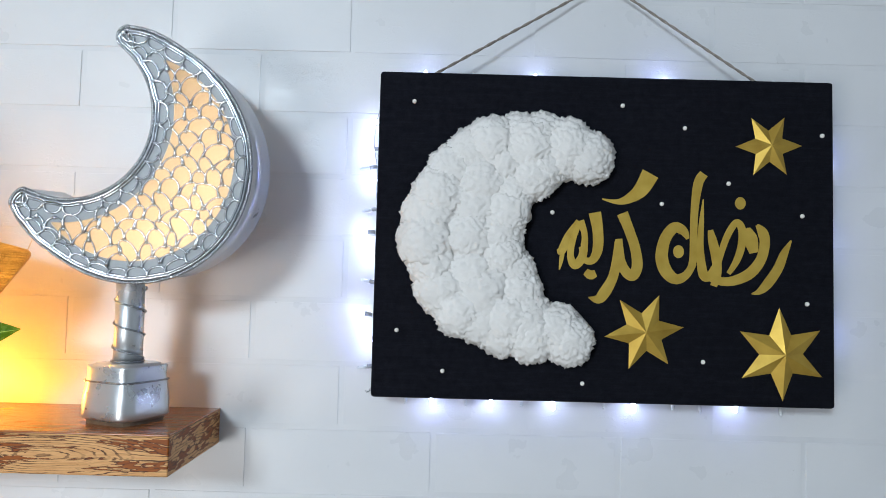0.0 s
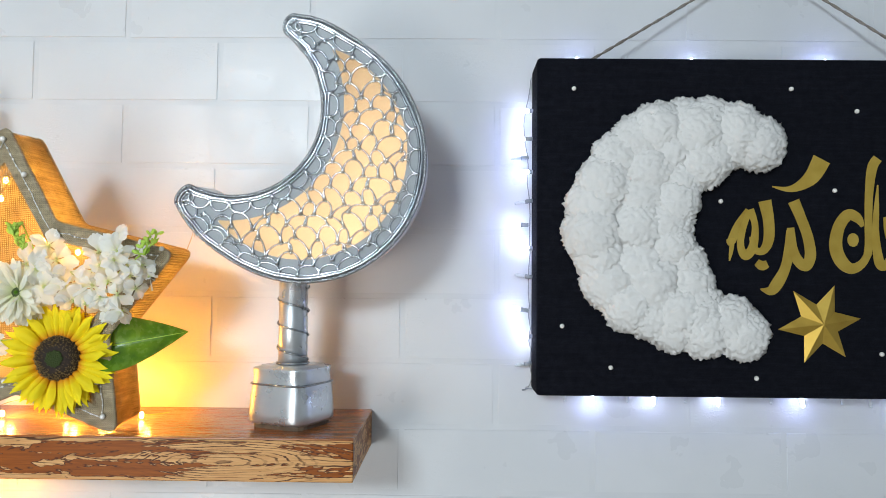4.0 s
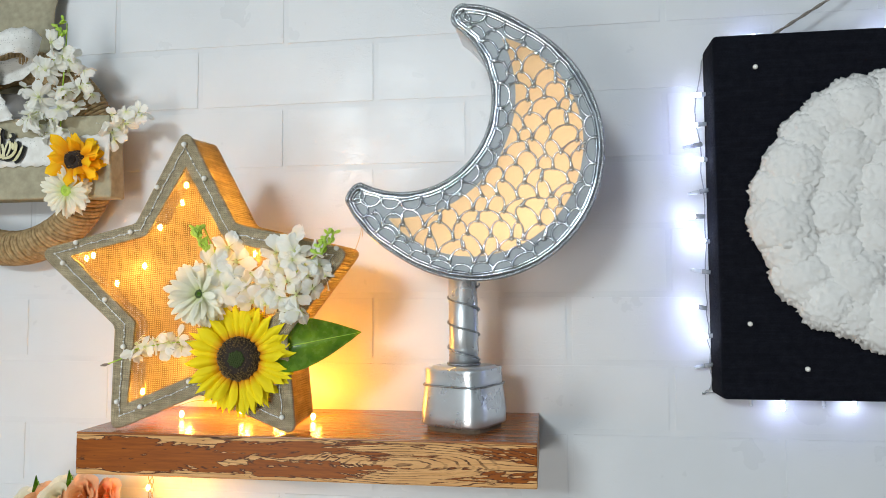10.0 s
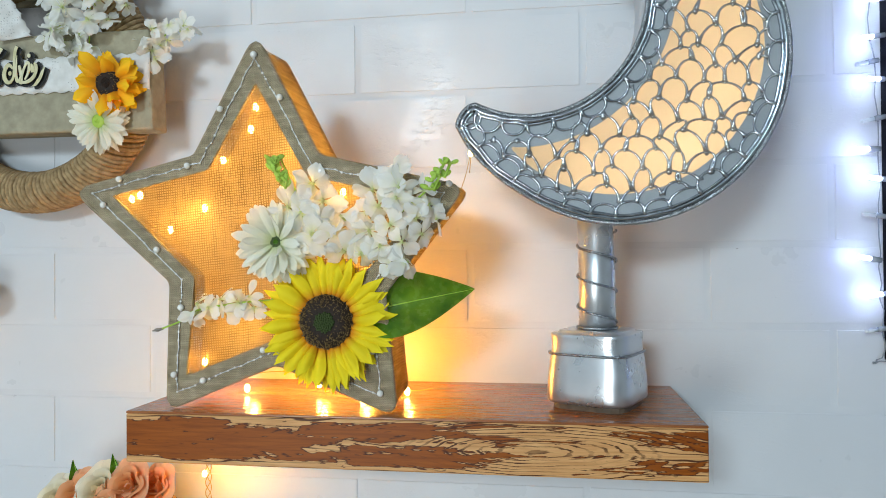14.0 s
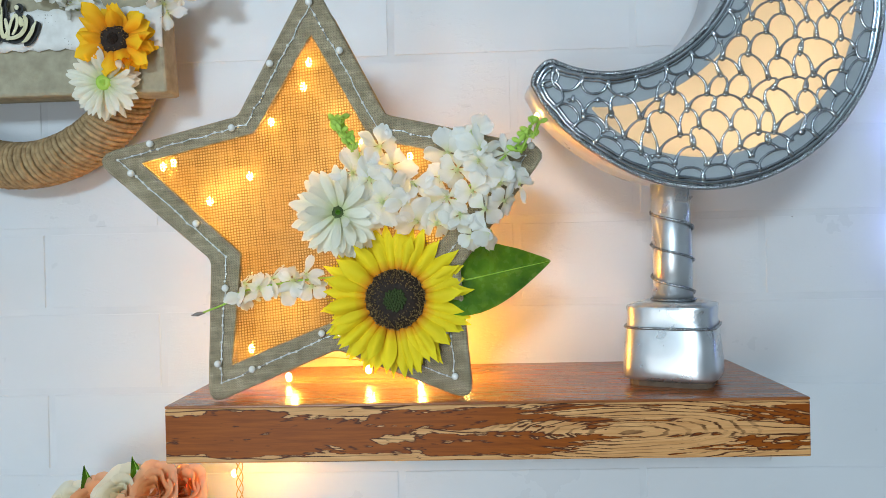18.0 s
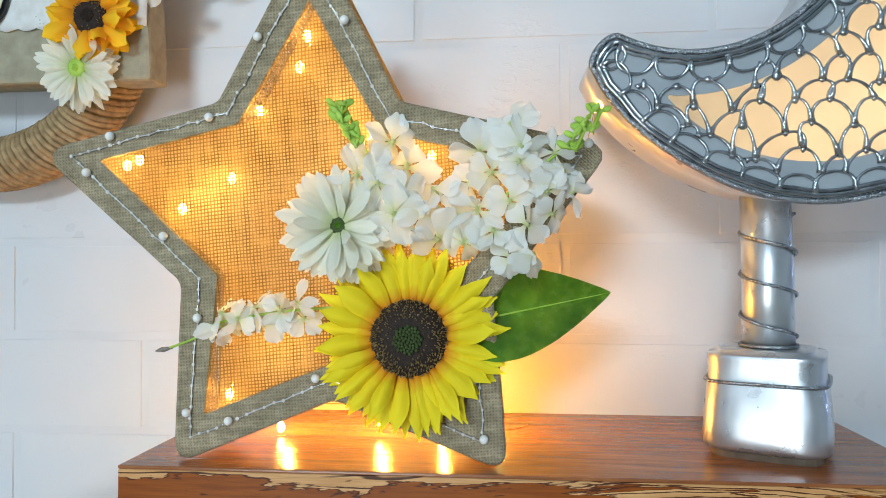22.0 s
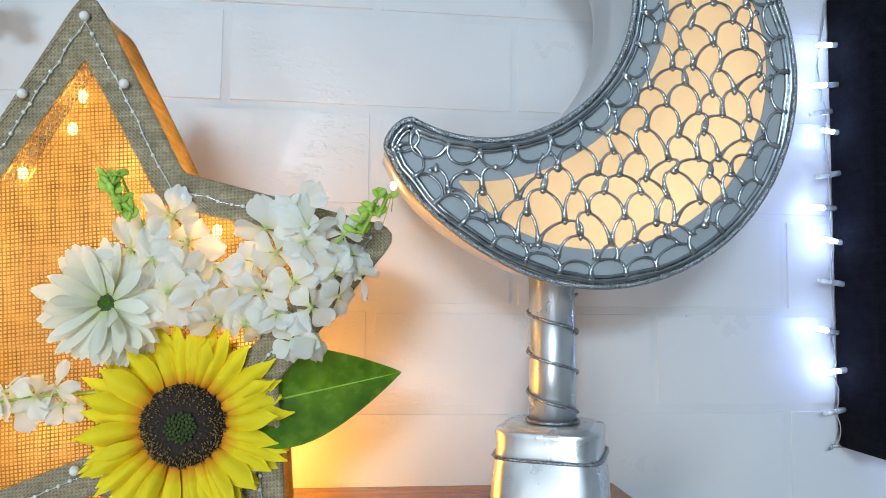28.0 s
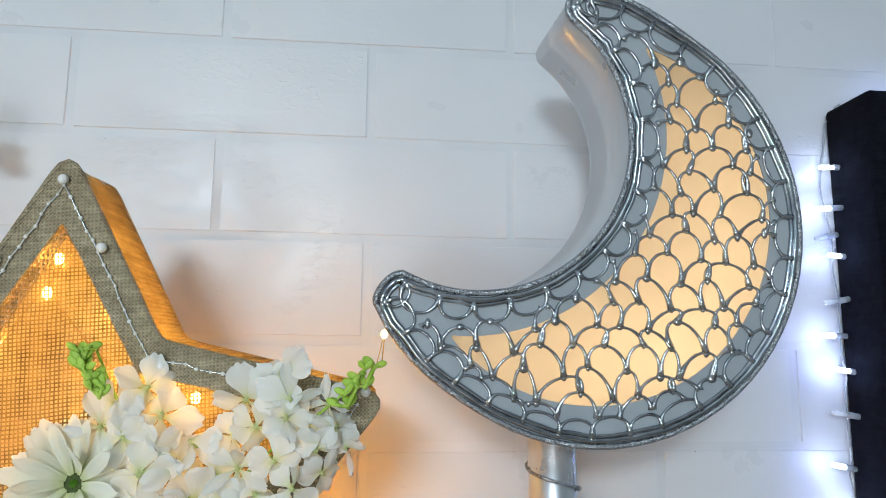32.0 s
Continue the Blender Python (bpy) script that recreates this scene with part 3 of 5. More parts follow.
for j in range(23):
    for i in range(18):
        (xa, za), (xb, zb) = node(i, j), node(i + 1, j)
        xm, zm = node(i + (j % 2), j + 1)
        lift, pts = rnd.uniform(0.6, 0.95), []
        for k in range(17):
            w, up = (1 - math.cos(math.pi * k / 16)) / 2, max(0, math.sin(math.pi * k / 16)) ** lift
            pts.append((xa + (xb - xa) * w + (xm - (xa + xb) / 2) * up, za + (zb - za) * w + (zm - (za + zb) / 2) * up))
        run = []
        for p in pts + [None]:
            if p and inside(*p, m_net):
                run.append(p)
            else:
                glue_line(run)
                run = []
    for i in range(18):
        if inside(*node(i, j), m_net):
            ball(web, (node(i, j)[0], MY0 - 0.0022, node(i, j)[1]), 0.0021 * rnd.uniform(0.75, 1.3), 8, 6, (rnd.uniform(0.8, 1.25), 0.7, rnd.uniform(0.8, 1.6)))
# scallops all along the rim
edge, deep = (spline(inset(m_out, d), 4, True) for d in (0.0052, 0.0172))
k = 0
while k < len(edge) - 6:
    span, e, goal = 0.0, k, rnd.uniform(0.0175, 0.0235)
    while span < goal and e < len(edge) - 1:
        span += math.dist(edge[e], edge[e + 1])
        e += 1
    (x0, z0), (x1, z1), (xm, zm) = edge[k], edge[e], deep[(k + e) // 2]
    reach, lift, pts = rnd.uniform(0.8, 1.15), rnd.uniform(0.55, 0.75), []
    for q in range(15):
        w, up = (1 - math.cos(math.pi * q / 14)) / 2, max(0, math.sin(math.pi * q / 14)) ** lift * reach
        pts.append((x0 + (x1 - x0) * w + (xm - (x0 + x1) / 2) * up, z0 + (z1 - z0) * w + (zm - (z0 + z1) / 2) * up))
    glue_line(pts)
    ball(web, (x0, MY0 - 0.0024, z0), 0.0020, 8, 6, (1.2, 0.7, 1.0))
    k = e
moon_part("glue_net", web, GLUE, "raised silver scale-shaped glue lines")

# neck with wound cord, and the squarish foot
NX, NY = 0.2365, 0.695
bm = bmesh.new()
tube(bm, [(NX, NY, 1.352), (NX, NY, 1.40), (NX - 0.001, NY, 1.456)], [0.0158, 0.0155, 0.0152], 28)
part("neck", bm, SILVER, moon, "silver tube neck")
cord = [(NX + 0.0166 * math.cos(a), NY + 0.0166 * math.sin(a), 1.363 + 0.081 * k / 90) for k in range(91) for a in [0.6 - k * 2 * math.pi * 3.1 / 90]]
part("cord", tube(bmesh.new(), cord, 0.0012, 5), GLITTER, moon, "wound glitter cord")
part("cord", tube(bmesh.new(), [(NX + 0.0169 * math.cos(a), NY + 0.0169 * math.sin(a), 1.3608) for a in [2 * math.pi * k / 28 for k in range(28)]], 0.0014, 5, True), GLITTER, moon)


FOOT_TURN = -24


def foot_ring(half, z, power, turn):
    pts = []
    for k in range(40):
        a = 2 * math.pi * k / 40
        c, s = math.cos(a), math.sin(a)
        r = half / (abs(c) ** power + abs(s) ** power) ** (1 / power)
        b = a + radians(turn)
        pts.append((NX + r * math.cos(b), NY + 0.002 + r * math.sin(b), z))
    return pts


bm = bmesh.new()
rows = [(0.0325, 1.2982, 0), (0.0352, 1.3002, 0), (0.0357, 1.3020, 0), (0.0357, 1.310, 0), (0.0350, 1.322, 0), (0.0338, 1.3335, 0), (0.0328, 1.3400, 0), (0.0322, 1.3470, 0), (0.0327, 1.3535, 0), (0.0330, 1.3560, 0), (0.0325, 1.3568, 0), (0.0275, 1.3571, 0), (0.0270, 1.3588, 0), (0.0262, 1.3592, 0), (0.0100, 1.3594, 0)]
rings = [[bm.verts.new(p) for p in foot_ring(h * 1.03, z, 5.2, FOOT_TURN)] for h, z, q in rows]
for a, b in zip(rings, rings[1:]):
    for k in range(40):
        bm.faces.new((a[k], a[(k + 1) % 40], b[(k + 1) % 40], b[k]))
bm.faces.new(rings[0][::-1])
bm.faces.new(rings[-1])
part("foot", bm, SILVER, moon, "silver painted squarish foot")
part("foot_plate", prism_z([(x, y) for x, y, z in foot_ring(0.0322, 0, 5.2, FOOT_TURN)], SZ1, SZ1 + 0.0042), PLATE, moon, "brown board under the foot", False)
part("cord", tube(bmesh.new(), foot_ring(0.0352, 1.3400, 5.2, FOOT_TURN), 0.0012, 5, True), GLITTER, moon)

# ---- the canvas ----
CX0, CX1, CY, CZ0, CZ1 = 0.5065, 1.0555, 0.737, 1.3210, 1.7130
picture = thing("canvas_picture", (0.78, YB, CZ0), "black cloth canvas with white paper crescent and gold stars", "wall art")
part("canvas", box(CX0, CX1, CY, YB - 0.002, CZ0, CZ1, 0.004), BLACK, picture, "black cloth over a deep frame")


def crumple(seed):
    """A ruffled paper rosette, facing -y, about 1 in radius."""
    bm = bmesh.new()
    bmesh.ops.create_icosphere(bm, subdivisions=5, radius=1)
    off = Vector((seed * 7.3, seed * 3.1, seed * 5.7))
    for v in bm.verts:
        d = v.co.normalized()
        # ruffled layers: rings round the facing axis, waved and crinkled
        q = math.acos(max(-1, min(1, -d.y)))
        a = math.atan2(d.z, d.x)
        n = noise.noise(d * 2.4 + off)
        wave = 0.9 * math.sin(4 * a + 9 * n + seed) + 0.6 * math.sin(9 * a - 14 * n)
        ruff = (1 - abs(math.sin(q * 6.5 + wave * 0.8 + 2.6 * n))) ** 2.2
        h = 1 - abs(noise.noise(d * 8.0 + off)) * 2.2
        g = math.sin(21 * a + 10 * n) * math.sin(q)
        v.co = d * (0.92 + 0.06 * n + 0.13 * ruff + 0.07 * h + 0.014 * g)
        v.co.y *= 0.46
    return mesh_of(bm, "paper_flower", PAPER)


ROSETTES = [crumple(k) for k in range(4)]
QX, QZ = 0.686, 1.517
spots = []
# three rows: along the round back, along the hollow, and one between them
back_row = arc((QX, QZ), 0.1165, 52, 288, 16)
hollow_row = arc((0.7800, 1.5080), 0.1235, 117, 247, 11)
middle_row = [((a[0] + b[0]) / 2, (a[1] + b[1]) / 2) for a, b in zip(arc((QX, QZ), 0.1195, 90, 268, 8), arc((0.7800, 1.5080), 0.1205, 132, 228, 8))]
for row, size in ((back_row, 0.0328), (middle_row, 0.0360), (hollow_row, 0.0308)):
    for x, z in row:
        loose = 0.003 if row is back_row else 0.007
        spots.append((x + rnd.uniform(-loose, loose), z + rnd.uniform(-loose, loose), size * rnd.uniform(0.90, 1.06)))
for k, (x, z, s) in enumerate(spots):
    m = Matrix.Translation((x, CY - 0.010 - rnd.uniform(0, 0.004), z)) @ Matrix.Rotation(rnd.uniform(0, 6.28), 4, "Y") @ Matrix.Scale(s, 4)
    piece("paper_flower", ROSETTES[k % 4], m, picture, "white crumpled crepe-paper rosette" if k == 0 else "")


def folded_star(x, z, r, turn, points=6, inner=0.47):
    bm = bmesh.new()
    c = bm.verts.new((x, CY - 0.26 * r, z))
    ring = []
    for k in range(points * 2):
        a = radians(turn) + math.pi * k / points
        q = r if k % 2 == 0 else r * inner
        ring.append(bm.verts.new((x + q * math.cos(a), CY - 0.002, z + q * math.sin(a))))
    for k in range(points * 2):
        bm.faces.new((c, ring[(k + 1) % (points * 2)], ring[k]))
    bm.faces.new(ring)
    bmesh.ops.recalc_face_normals(bm, faces=bm.faces)
    return part("gold_star", bm, GOLD, picture, "folded gold card star", False)


folded_star(0.828, 1.406, 0.0475, 68)
folded_star(0.976, 1.632, 0.0400, 62)
folded_star(0.990, 1.384, 0.0550, 32)


def stroke(pts, sheet, fat=0.0, name="letter"):
    """A flat pen stroke through (x, z, width), in millimetres; sheet: the thing, its left, front and foot, the scale and the material."""
    owner, left, face, foot, scale, material = sheet
    pts = spline(pts, 7)
    bm = bmesh.new()
    rows = []
    face -= 0.00010 * stroke.count
    stroke.count = (stroke.count + 1) % 20
    for i, (x, z, w) in enumerate(pts):
        a, b = pts[max(i - 1, 0)], pts[min(i + 1, len(pts) - 1)]
        d = Vector((b[0] - a[0], b[1] - a[1])).normalized()
        side = Vector((-d.y, d.x)) * (w + fat) / 2
        p, q = Vector((x, z)) + side, Vector((x, z)) - side
        rows.append([bm.verts.new((left + u.x * scale / 1000, y, foot + u.y * scale / 1000)) for u in (p, q) for y in (face - 0.0003 - 0.000008 * i, face)])
    for a, b in zip(rows, rows[1:]):
        for i, j in ((0, 2), (2, 3), (3, 1), (1, 0)):
            bm.faces.new((a[i], a[j], b[j], b[i]))
    bm.faces.new([rows[0][k] for k in (0, 1, 3, 2)])
    bm.faces.new([rows[-1][k] for k in (0, 2, 3, 1)])
    bmesh.ops.recalc_face_normals(bm, faces=bm.faces)
    return part(name, bm, material, owner, "", False)


stroke.count = 0


def dot(x, z, w, h, sheet, fat=0.0):
    owner, left, face, foot, scale, material = sheet
    bm = bmesh.new()
    bmesh.ops.create_cone(bm, cap_ends=True, segments=20, radius1=0.5, radius2=0.5, depth=1)
    for v in bm.verts:
        v.co = (left + (x + v.co.x * (w + fat)) * scale / 1000, face - 0.0002 + v.co.z * 0.0004, foot + (z + v.co.y * (h + fat)) * scale / 1000)
    return part("letter_dot", bm, material, owner, "", False)


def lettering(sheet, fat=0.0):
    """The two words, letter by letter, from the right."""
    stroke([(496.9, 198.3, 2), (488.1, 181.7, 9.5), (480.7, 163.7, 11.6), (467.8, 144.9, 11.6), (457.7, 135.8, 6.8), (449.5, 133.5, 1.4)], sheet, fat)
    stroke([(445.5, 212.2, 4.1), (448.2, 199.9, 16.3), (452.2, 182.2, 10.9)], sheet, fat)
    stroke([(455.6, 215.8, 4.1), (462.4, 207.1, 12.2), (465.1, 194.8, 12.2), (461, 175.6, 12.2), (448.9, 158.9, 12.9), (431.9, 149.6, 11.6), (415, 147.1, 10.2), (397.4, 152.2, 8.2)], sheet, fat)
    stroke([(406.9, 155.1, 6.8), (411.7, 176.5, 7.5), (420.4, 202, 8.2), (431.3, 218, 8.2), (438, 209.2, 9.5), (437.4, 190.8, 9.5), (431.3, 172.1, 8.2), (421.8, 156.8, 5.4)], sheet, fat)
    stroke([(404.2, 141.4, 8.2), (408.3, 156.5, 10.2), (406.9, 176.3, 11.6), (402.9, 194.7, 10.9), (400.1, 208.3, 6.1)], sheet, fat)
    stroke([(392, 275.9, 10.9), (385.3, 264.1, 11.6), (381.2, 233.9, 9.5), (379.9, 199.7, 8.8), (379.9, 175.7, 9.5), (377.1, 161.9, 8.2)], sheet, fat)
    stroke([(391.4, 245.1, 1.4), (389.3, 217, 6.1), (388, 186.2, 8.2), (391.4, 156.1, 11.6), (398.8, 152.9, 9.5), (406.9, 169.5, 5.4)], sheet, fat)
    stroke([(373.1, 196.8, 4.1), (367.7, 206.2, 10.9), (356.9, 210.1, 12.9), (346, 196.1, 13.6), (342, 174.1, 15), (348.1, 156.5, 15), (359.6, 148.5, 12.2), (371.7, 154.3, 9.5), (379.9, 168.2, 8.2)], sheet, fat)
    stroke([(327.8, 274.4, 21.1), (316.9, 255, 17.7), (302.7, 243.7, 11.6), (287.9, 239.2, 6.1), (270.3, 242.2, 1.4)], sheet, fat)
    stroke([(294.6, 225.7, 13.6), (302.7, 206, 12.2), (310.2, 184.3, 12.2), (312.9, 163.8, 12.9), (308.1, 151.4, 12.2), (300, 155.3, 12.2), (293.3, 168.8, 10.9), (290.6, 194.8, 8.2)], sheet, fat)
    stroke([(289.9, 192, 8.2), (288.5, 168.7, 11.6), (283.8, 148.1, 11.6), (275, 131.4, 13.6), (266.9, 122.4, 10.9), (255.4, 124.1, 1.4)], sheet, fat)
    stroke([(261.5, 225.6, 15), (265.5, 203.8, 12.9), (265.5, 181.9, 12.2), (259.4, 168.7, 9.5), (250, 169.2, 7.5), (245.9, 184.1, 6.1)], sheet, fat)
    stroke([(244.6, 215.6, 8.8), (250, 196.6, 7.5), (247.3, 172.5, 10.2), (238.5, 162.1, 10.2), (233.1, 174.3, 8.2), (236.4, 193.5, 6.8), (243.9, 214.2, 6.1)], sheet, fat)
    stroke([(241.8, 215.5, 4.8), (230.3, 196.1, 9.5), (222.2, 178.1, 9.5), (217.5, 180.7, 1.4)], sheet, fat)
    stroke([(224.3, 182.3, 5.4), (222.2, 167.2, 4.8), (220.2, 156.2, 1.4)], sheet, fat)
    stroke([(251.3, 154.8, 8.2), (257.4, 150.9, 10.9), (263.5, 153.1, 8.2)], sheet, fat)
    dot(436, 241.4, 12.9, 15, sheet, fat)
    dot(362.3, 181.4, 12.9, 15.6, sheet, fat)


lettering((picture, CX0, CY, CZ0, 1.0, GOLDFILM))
bm = ball(bmesh.new(), (0, 0, 0), 0.0027, 12, 8)
PEARLMESH = mesh_of(bm, "pearl", PEARL)
for x, z in ((0.5488, 1.6755), (0.7998, 1.6767), (0.8749, 1.6511), (1.0399, 1.6461), (0.9276, 1.5853), (1.0156, 1.5484), (0.8478, 1.5588), (0.7172, 1.5454), (0.5353, 1.4007), (0.5907, 1.3541), (0.7558, 1.3437), (0.8979, 1.3724), (1.0210, 1.4438)):
    piece("pearl", PEARLMESH, Matrix.Translation((x, CY - 0.0022, z)), picture)

# the hanging twine and its nail
AX, AZ = 0.787, 1.8505
twine = thing("hanging_twine", (AX, YB, AZ), "grey jute twine from the canvas up to a nail", "string")
for xa, xb in ((0.568, AX - 0.002), (0.971, AX + 0.002)):
    pts = [(xa + (xb - xa) * k / 40, 0.752 + 0.033 * k / 40, 1.7125 + (AZ - 1.7125) * k / 40) for k in range(41)]
    bm = bmesh.new()
    for ph in (0, math.pi):
        tube(bm, [(x + 0.0004 * math.cos(k * 1.1 + ph), y + 0.0009 * math.cos(k * 1.1 + ph), z + 0.0009 * math.sin(k * 1.1 + ph)) for k, (x, y, z) in enumerate(pts)], 0.0012, 5)
    part("strand", bm, TWINE, twine)
nail = thing("nail", (AX, YB, AZ), "small steel nail in the brick wall", "nail")
part("shank", tube(bmesh.new(), [(AX, YB, AZ), (AX, 0.775, AZ + 0.0015)], 0.0013, 8), SILVER, nail)
part("head", tube(bmesh.new(), [(AX, 0.775, AZ + 0.0015), (AX, 0.7737, AZ + 0.0016)], 0.003, 10), SILVER, nail)

# the cool fairy lights behind the canvas
fairy = thing("fairy_lights", (0.5, YB, 1.32), "string of cool white fairy lights behind the black canvas", "string lights")
bm = bmesh.new()
tube(bm, [(0, 0, 0), (0, -0.009, 0)], [0.0021, 0.0019], 8)
ball(bm, (0, -0.010, 0), 0.0019, 8, 6)
BULB = mesh_of(bm, "bulb", COOLBULB)
DARKBULB = BULB.copy()
DARKBULB.materials[0] = CLEARBULB
bm = tube(bmesh.new(), [(0, 0.001, 0), (0, 0.010, 0)], [0.0026, 0.0024], 8)
SOCKET = mesh_of(bm, "socket", WIRE)


def bulb(x, z, dx, dz, lit):
    d = Vector((dx, rnd.uniform(-0.25, 0.25), dz)).normalized()
    m = Matrix.Translation((x, 0.780, z)) @ d.to_track_quat("-Y", "Z").to_matrix().to_4x4()
    b = piece("bulb", BULB if lit else DARKBULB, m, fairy)
    socket = new("socket", SOCKET)
    socket.parent = b
    if lit:
        lamp("cool_light", "POINT", (x + dx * 0.016, 0.772, z + dz * 0.016), 0.0115 * lit, COOL, 0.003)


for k, z in enumerate((1.660, 1.625, 1.601, 1.585, 1.548, 1.520, 1.492, 1.458, 1.418, 1.385, 1.352)):
    bulb(CX0 - 0.005 - 0.005 * (k % 3), z, -1, rnd.uniform(-0.2, 0.2), {0: 0.6, 1: 0.9, 3: 1.2, 5: 0.7, 6: 1.3, 8: 0.9, 9: 0.9}.get(k, 0))
for k, x in enumerate((0.545, 0.578, 0.620, 0.652, 0.690, 0.728, 0.790, 0.828, 0.878, 0.910, 0.955, 1.010)):
    bulb(x, CZ0 - 0.002 - 0.003 * (k % 2), rnd.uniform(-0.2, 0.2), -1, {1: 1.0, 3: 0.6, 5: 0.5, 7: 0.9, 10: 0.9}.get(k, 0))
for k, z in enumerate((1.36, 1.41, 1.47, 1.52, 1.58, 1.63, 1.68)):
    bulb(CX1 + 0.004, z, 1, rnd.uniform(-0.2, 0.2), {1: 1.0, 3: 0.8, 5: 0.8}.get(k, 0))
for k, x in enumerate((0.56, 0.62, 0.70, 0.77, 0.84, 0.865, 0.93, 1.0)):
    bulb(x, CZ1 + 0.002, rnd.uniform(-0.2, 0.2), 1, {0: 0.6, 2: 0.5, 5: 0.9}.get(k, 0))
loop = [(CX0 - 0.001, 1.70), (CX0 - 0.002, 1.50), (CX0 - 0.001, 1.34), (0.52, CZ0 + 0.001), (0.78, CZ0 - 0.001), (1.04, CZ0), (CX1 + 0.002, 1.36), (CX1 + 0.002, 1.6), (1.03, CZ1 - 0.001), (0.6, CZ1 - 0.001)]
part("wire", tube(bmesh.new(), [(x + rnd.uniform(-0.002, 0.002), 0.789 + rnd.uniform(-0.002, 0.002), z + rnd.uniform(-0.002, 0.002)) for x, z in spline(loop, 12, True)], 0.0006, 5, True), WIRE, fairy, "clear plastic wire")

# ---- petals, flowers and leaves ----
def leafy(name, *stops, rough=0.55, through_light=0.35, relief=0.3, length=0.04):
    """A petal's colour from its base to its tip, with fine lengthwise veins."""
    m = mat(name, (0.8, 0.8, 0.8), rough + 0.15)
    n = Nodes(m)
    n.b.inputs["Specular IOR Level"].default_value = 0.25
    c = n.add("ShaderNodeTexCoord")
    xyz = n.add("ShaderNodeSeparateXYZ")
    n.link(c.outputs["Object"], xyz.inputs[0])
    wob = n.noise(60, 3)
    along = n.math("ADD", n.math("DIVIDE", n.math("SQRT", n.math("ADD", n.math("MULTIPLY", xyz.outputs["X"], xyz.outputs["X"]), n.math("MULTIPLY", xyz.outputs["Z"], xyz.outputs["Z"]))), length), n.math("MULTIPLY_ADD", wob, 0.3, -0.15))
    base = n.ramp(along, *stops)
    info = n.add("ShaderNodeObjectInfo")
    h = n.add("ShaderNodeHueSaturation")
    n.link(n.math("MULTIPLY_ADD", info.outputs["Random"], 0.14, 0.93), h.inputs["Value"])
    n.link(base, h.inputs["Color"])
    n.colour(h.outputs[0])
    n.bump(n.noise(1.0, 3, n.coords((900, 900, 60))), relief, 0.0006)
    return thin(m, through_light)


YELLOW = leafy("sunflower_petal", (0.0, (0.66, 0.16, 0.008)), (0.16, (0.80, 0.32, 0.008)), (0.36, (0.90, 0.68, 0.010)), (1.0, (0.94, 0.78, 0.016)), length=0.038, through_light=0.12)
ORANGE = leafy("orange_petal", (0.0, (0.66, 0.20, 0.006)), (0.45, (0.90, 0.42, 0.008)), (1.0, (0.95, 0.60, 0.012)), length=0.026, through_light=0.12)
WHITE = leafy("white_petal", (0.0, (0.74, 0.78, 0.42)), (0.30, (0.92, 0.90, 0.74)), (1.0, (0.95, 0.93, 0.84)), length=0.030, through_light=0.38, relief=0.2)
FLORET = leafy("white_floret_petal", (0.0, (0.60, 0.68, 0.20)), (0.22, (0.86, 0.86, 0.64)), (0.50, (0.92, 0.91, 0.84)), (1.0, (0.94, 0.935, 0.90)), length=0.013, through_light=0.42, relief=0.12)
PEACH = leafy("peach_petal", (0.0, (0.82, 0.40, 0.12)), (0.5, (0.90, 0.42, 0.19)), (1.0, (0.93, 0.56, 0.34)), length=0.03, through_light=0.35, relief=0.06)
IVORY = leafy("ivory_petal", (0.0, (0.80, 0.68, 0.38)), (0.5, (0.88, 0.79, 0.58)), (1.0, (0.91, 0.85, 0.70)), length=0.03, through_light=0.35, relief=0.06)
LEAF = thin(varied("green_leaf", (0.035, 0.12, 0.006), (0.14, 0.31, 0.020), 0.26, 0, 70, 0.6, 180), 0.3)
BUD = thin(varied("green_bud", (0.42, 0.66, 0.06), (0.60, 0.82, 0.14), 0.5, 0, 120, 0.2), 0.25)
SEED = varied("dark_seed_disc", (0.010, 0.005, 0.003), (0.035, 0.017, 0.008), 0.8, 0, 500, 1.0, 900)
SEEDTIP = varied("seed_tips", (0.16, 0.09, 0.025), (0.40, 0.27, 0.10), 0.7, 0, 600, 0.2)
SEEDGREEN = varied("green_heart", (0.035, 0.06, 0.010), (0.065, 0.09, 0.02), 0.8, 0, 500, 1.0, 900)


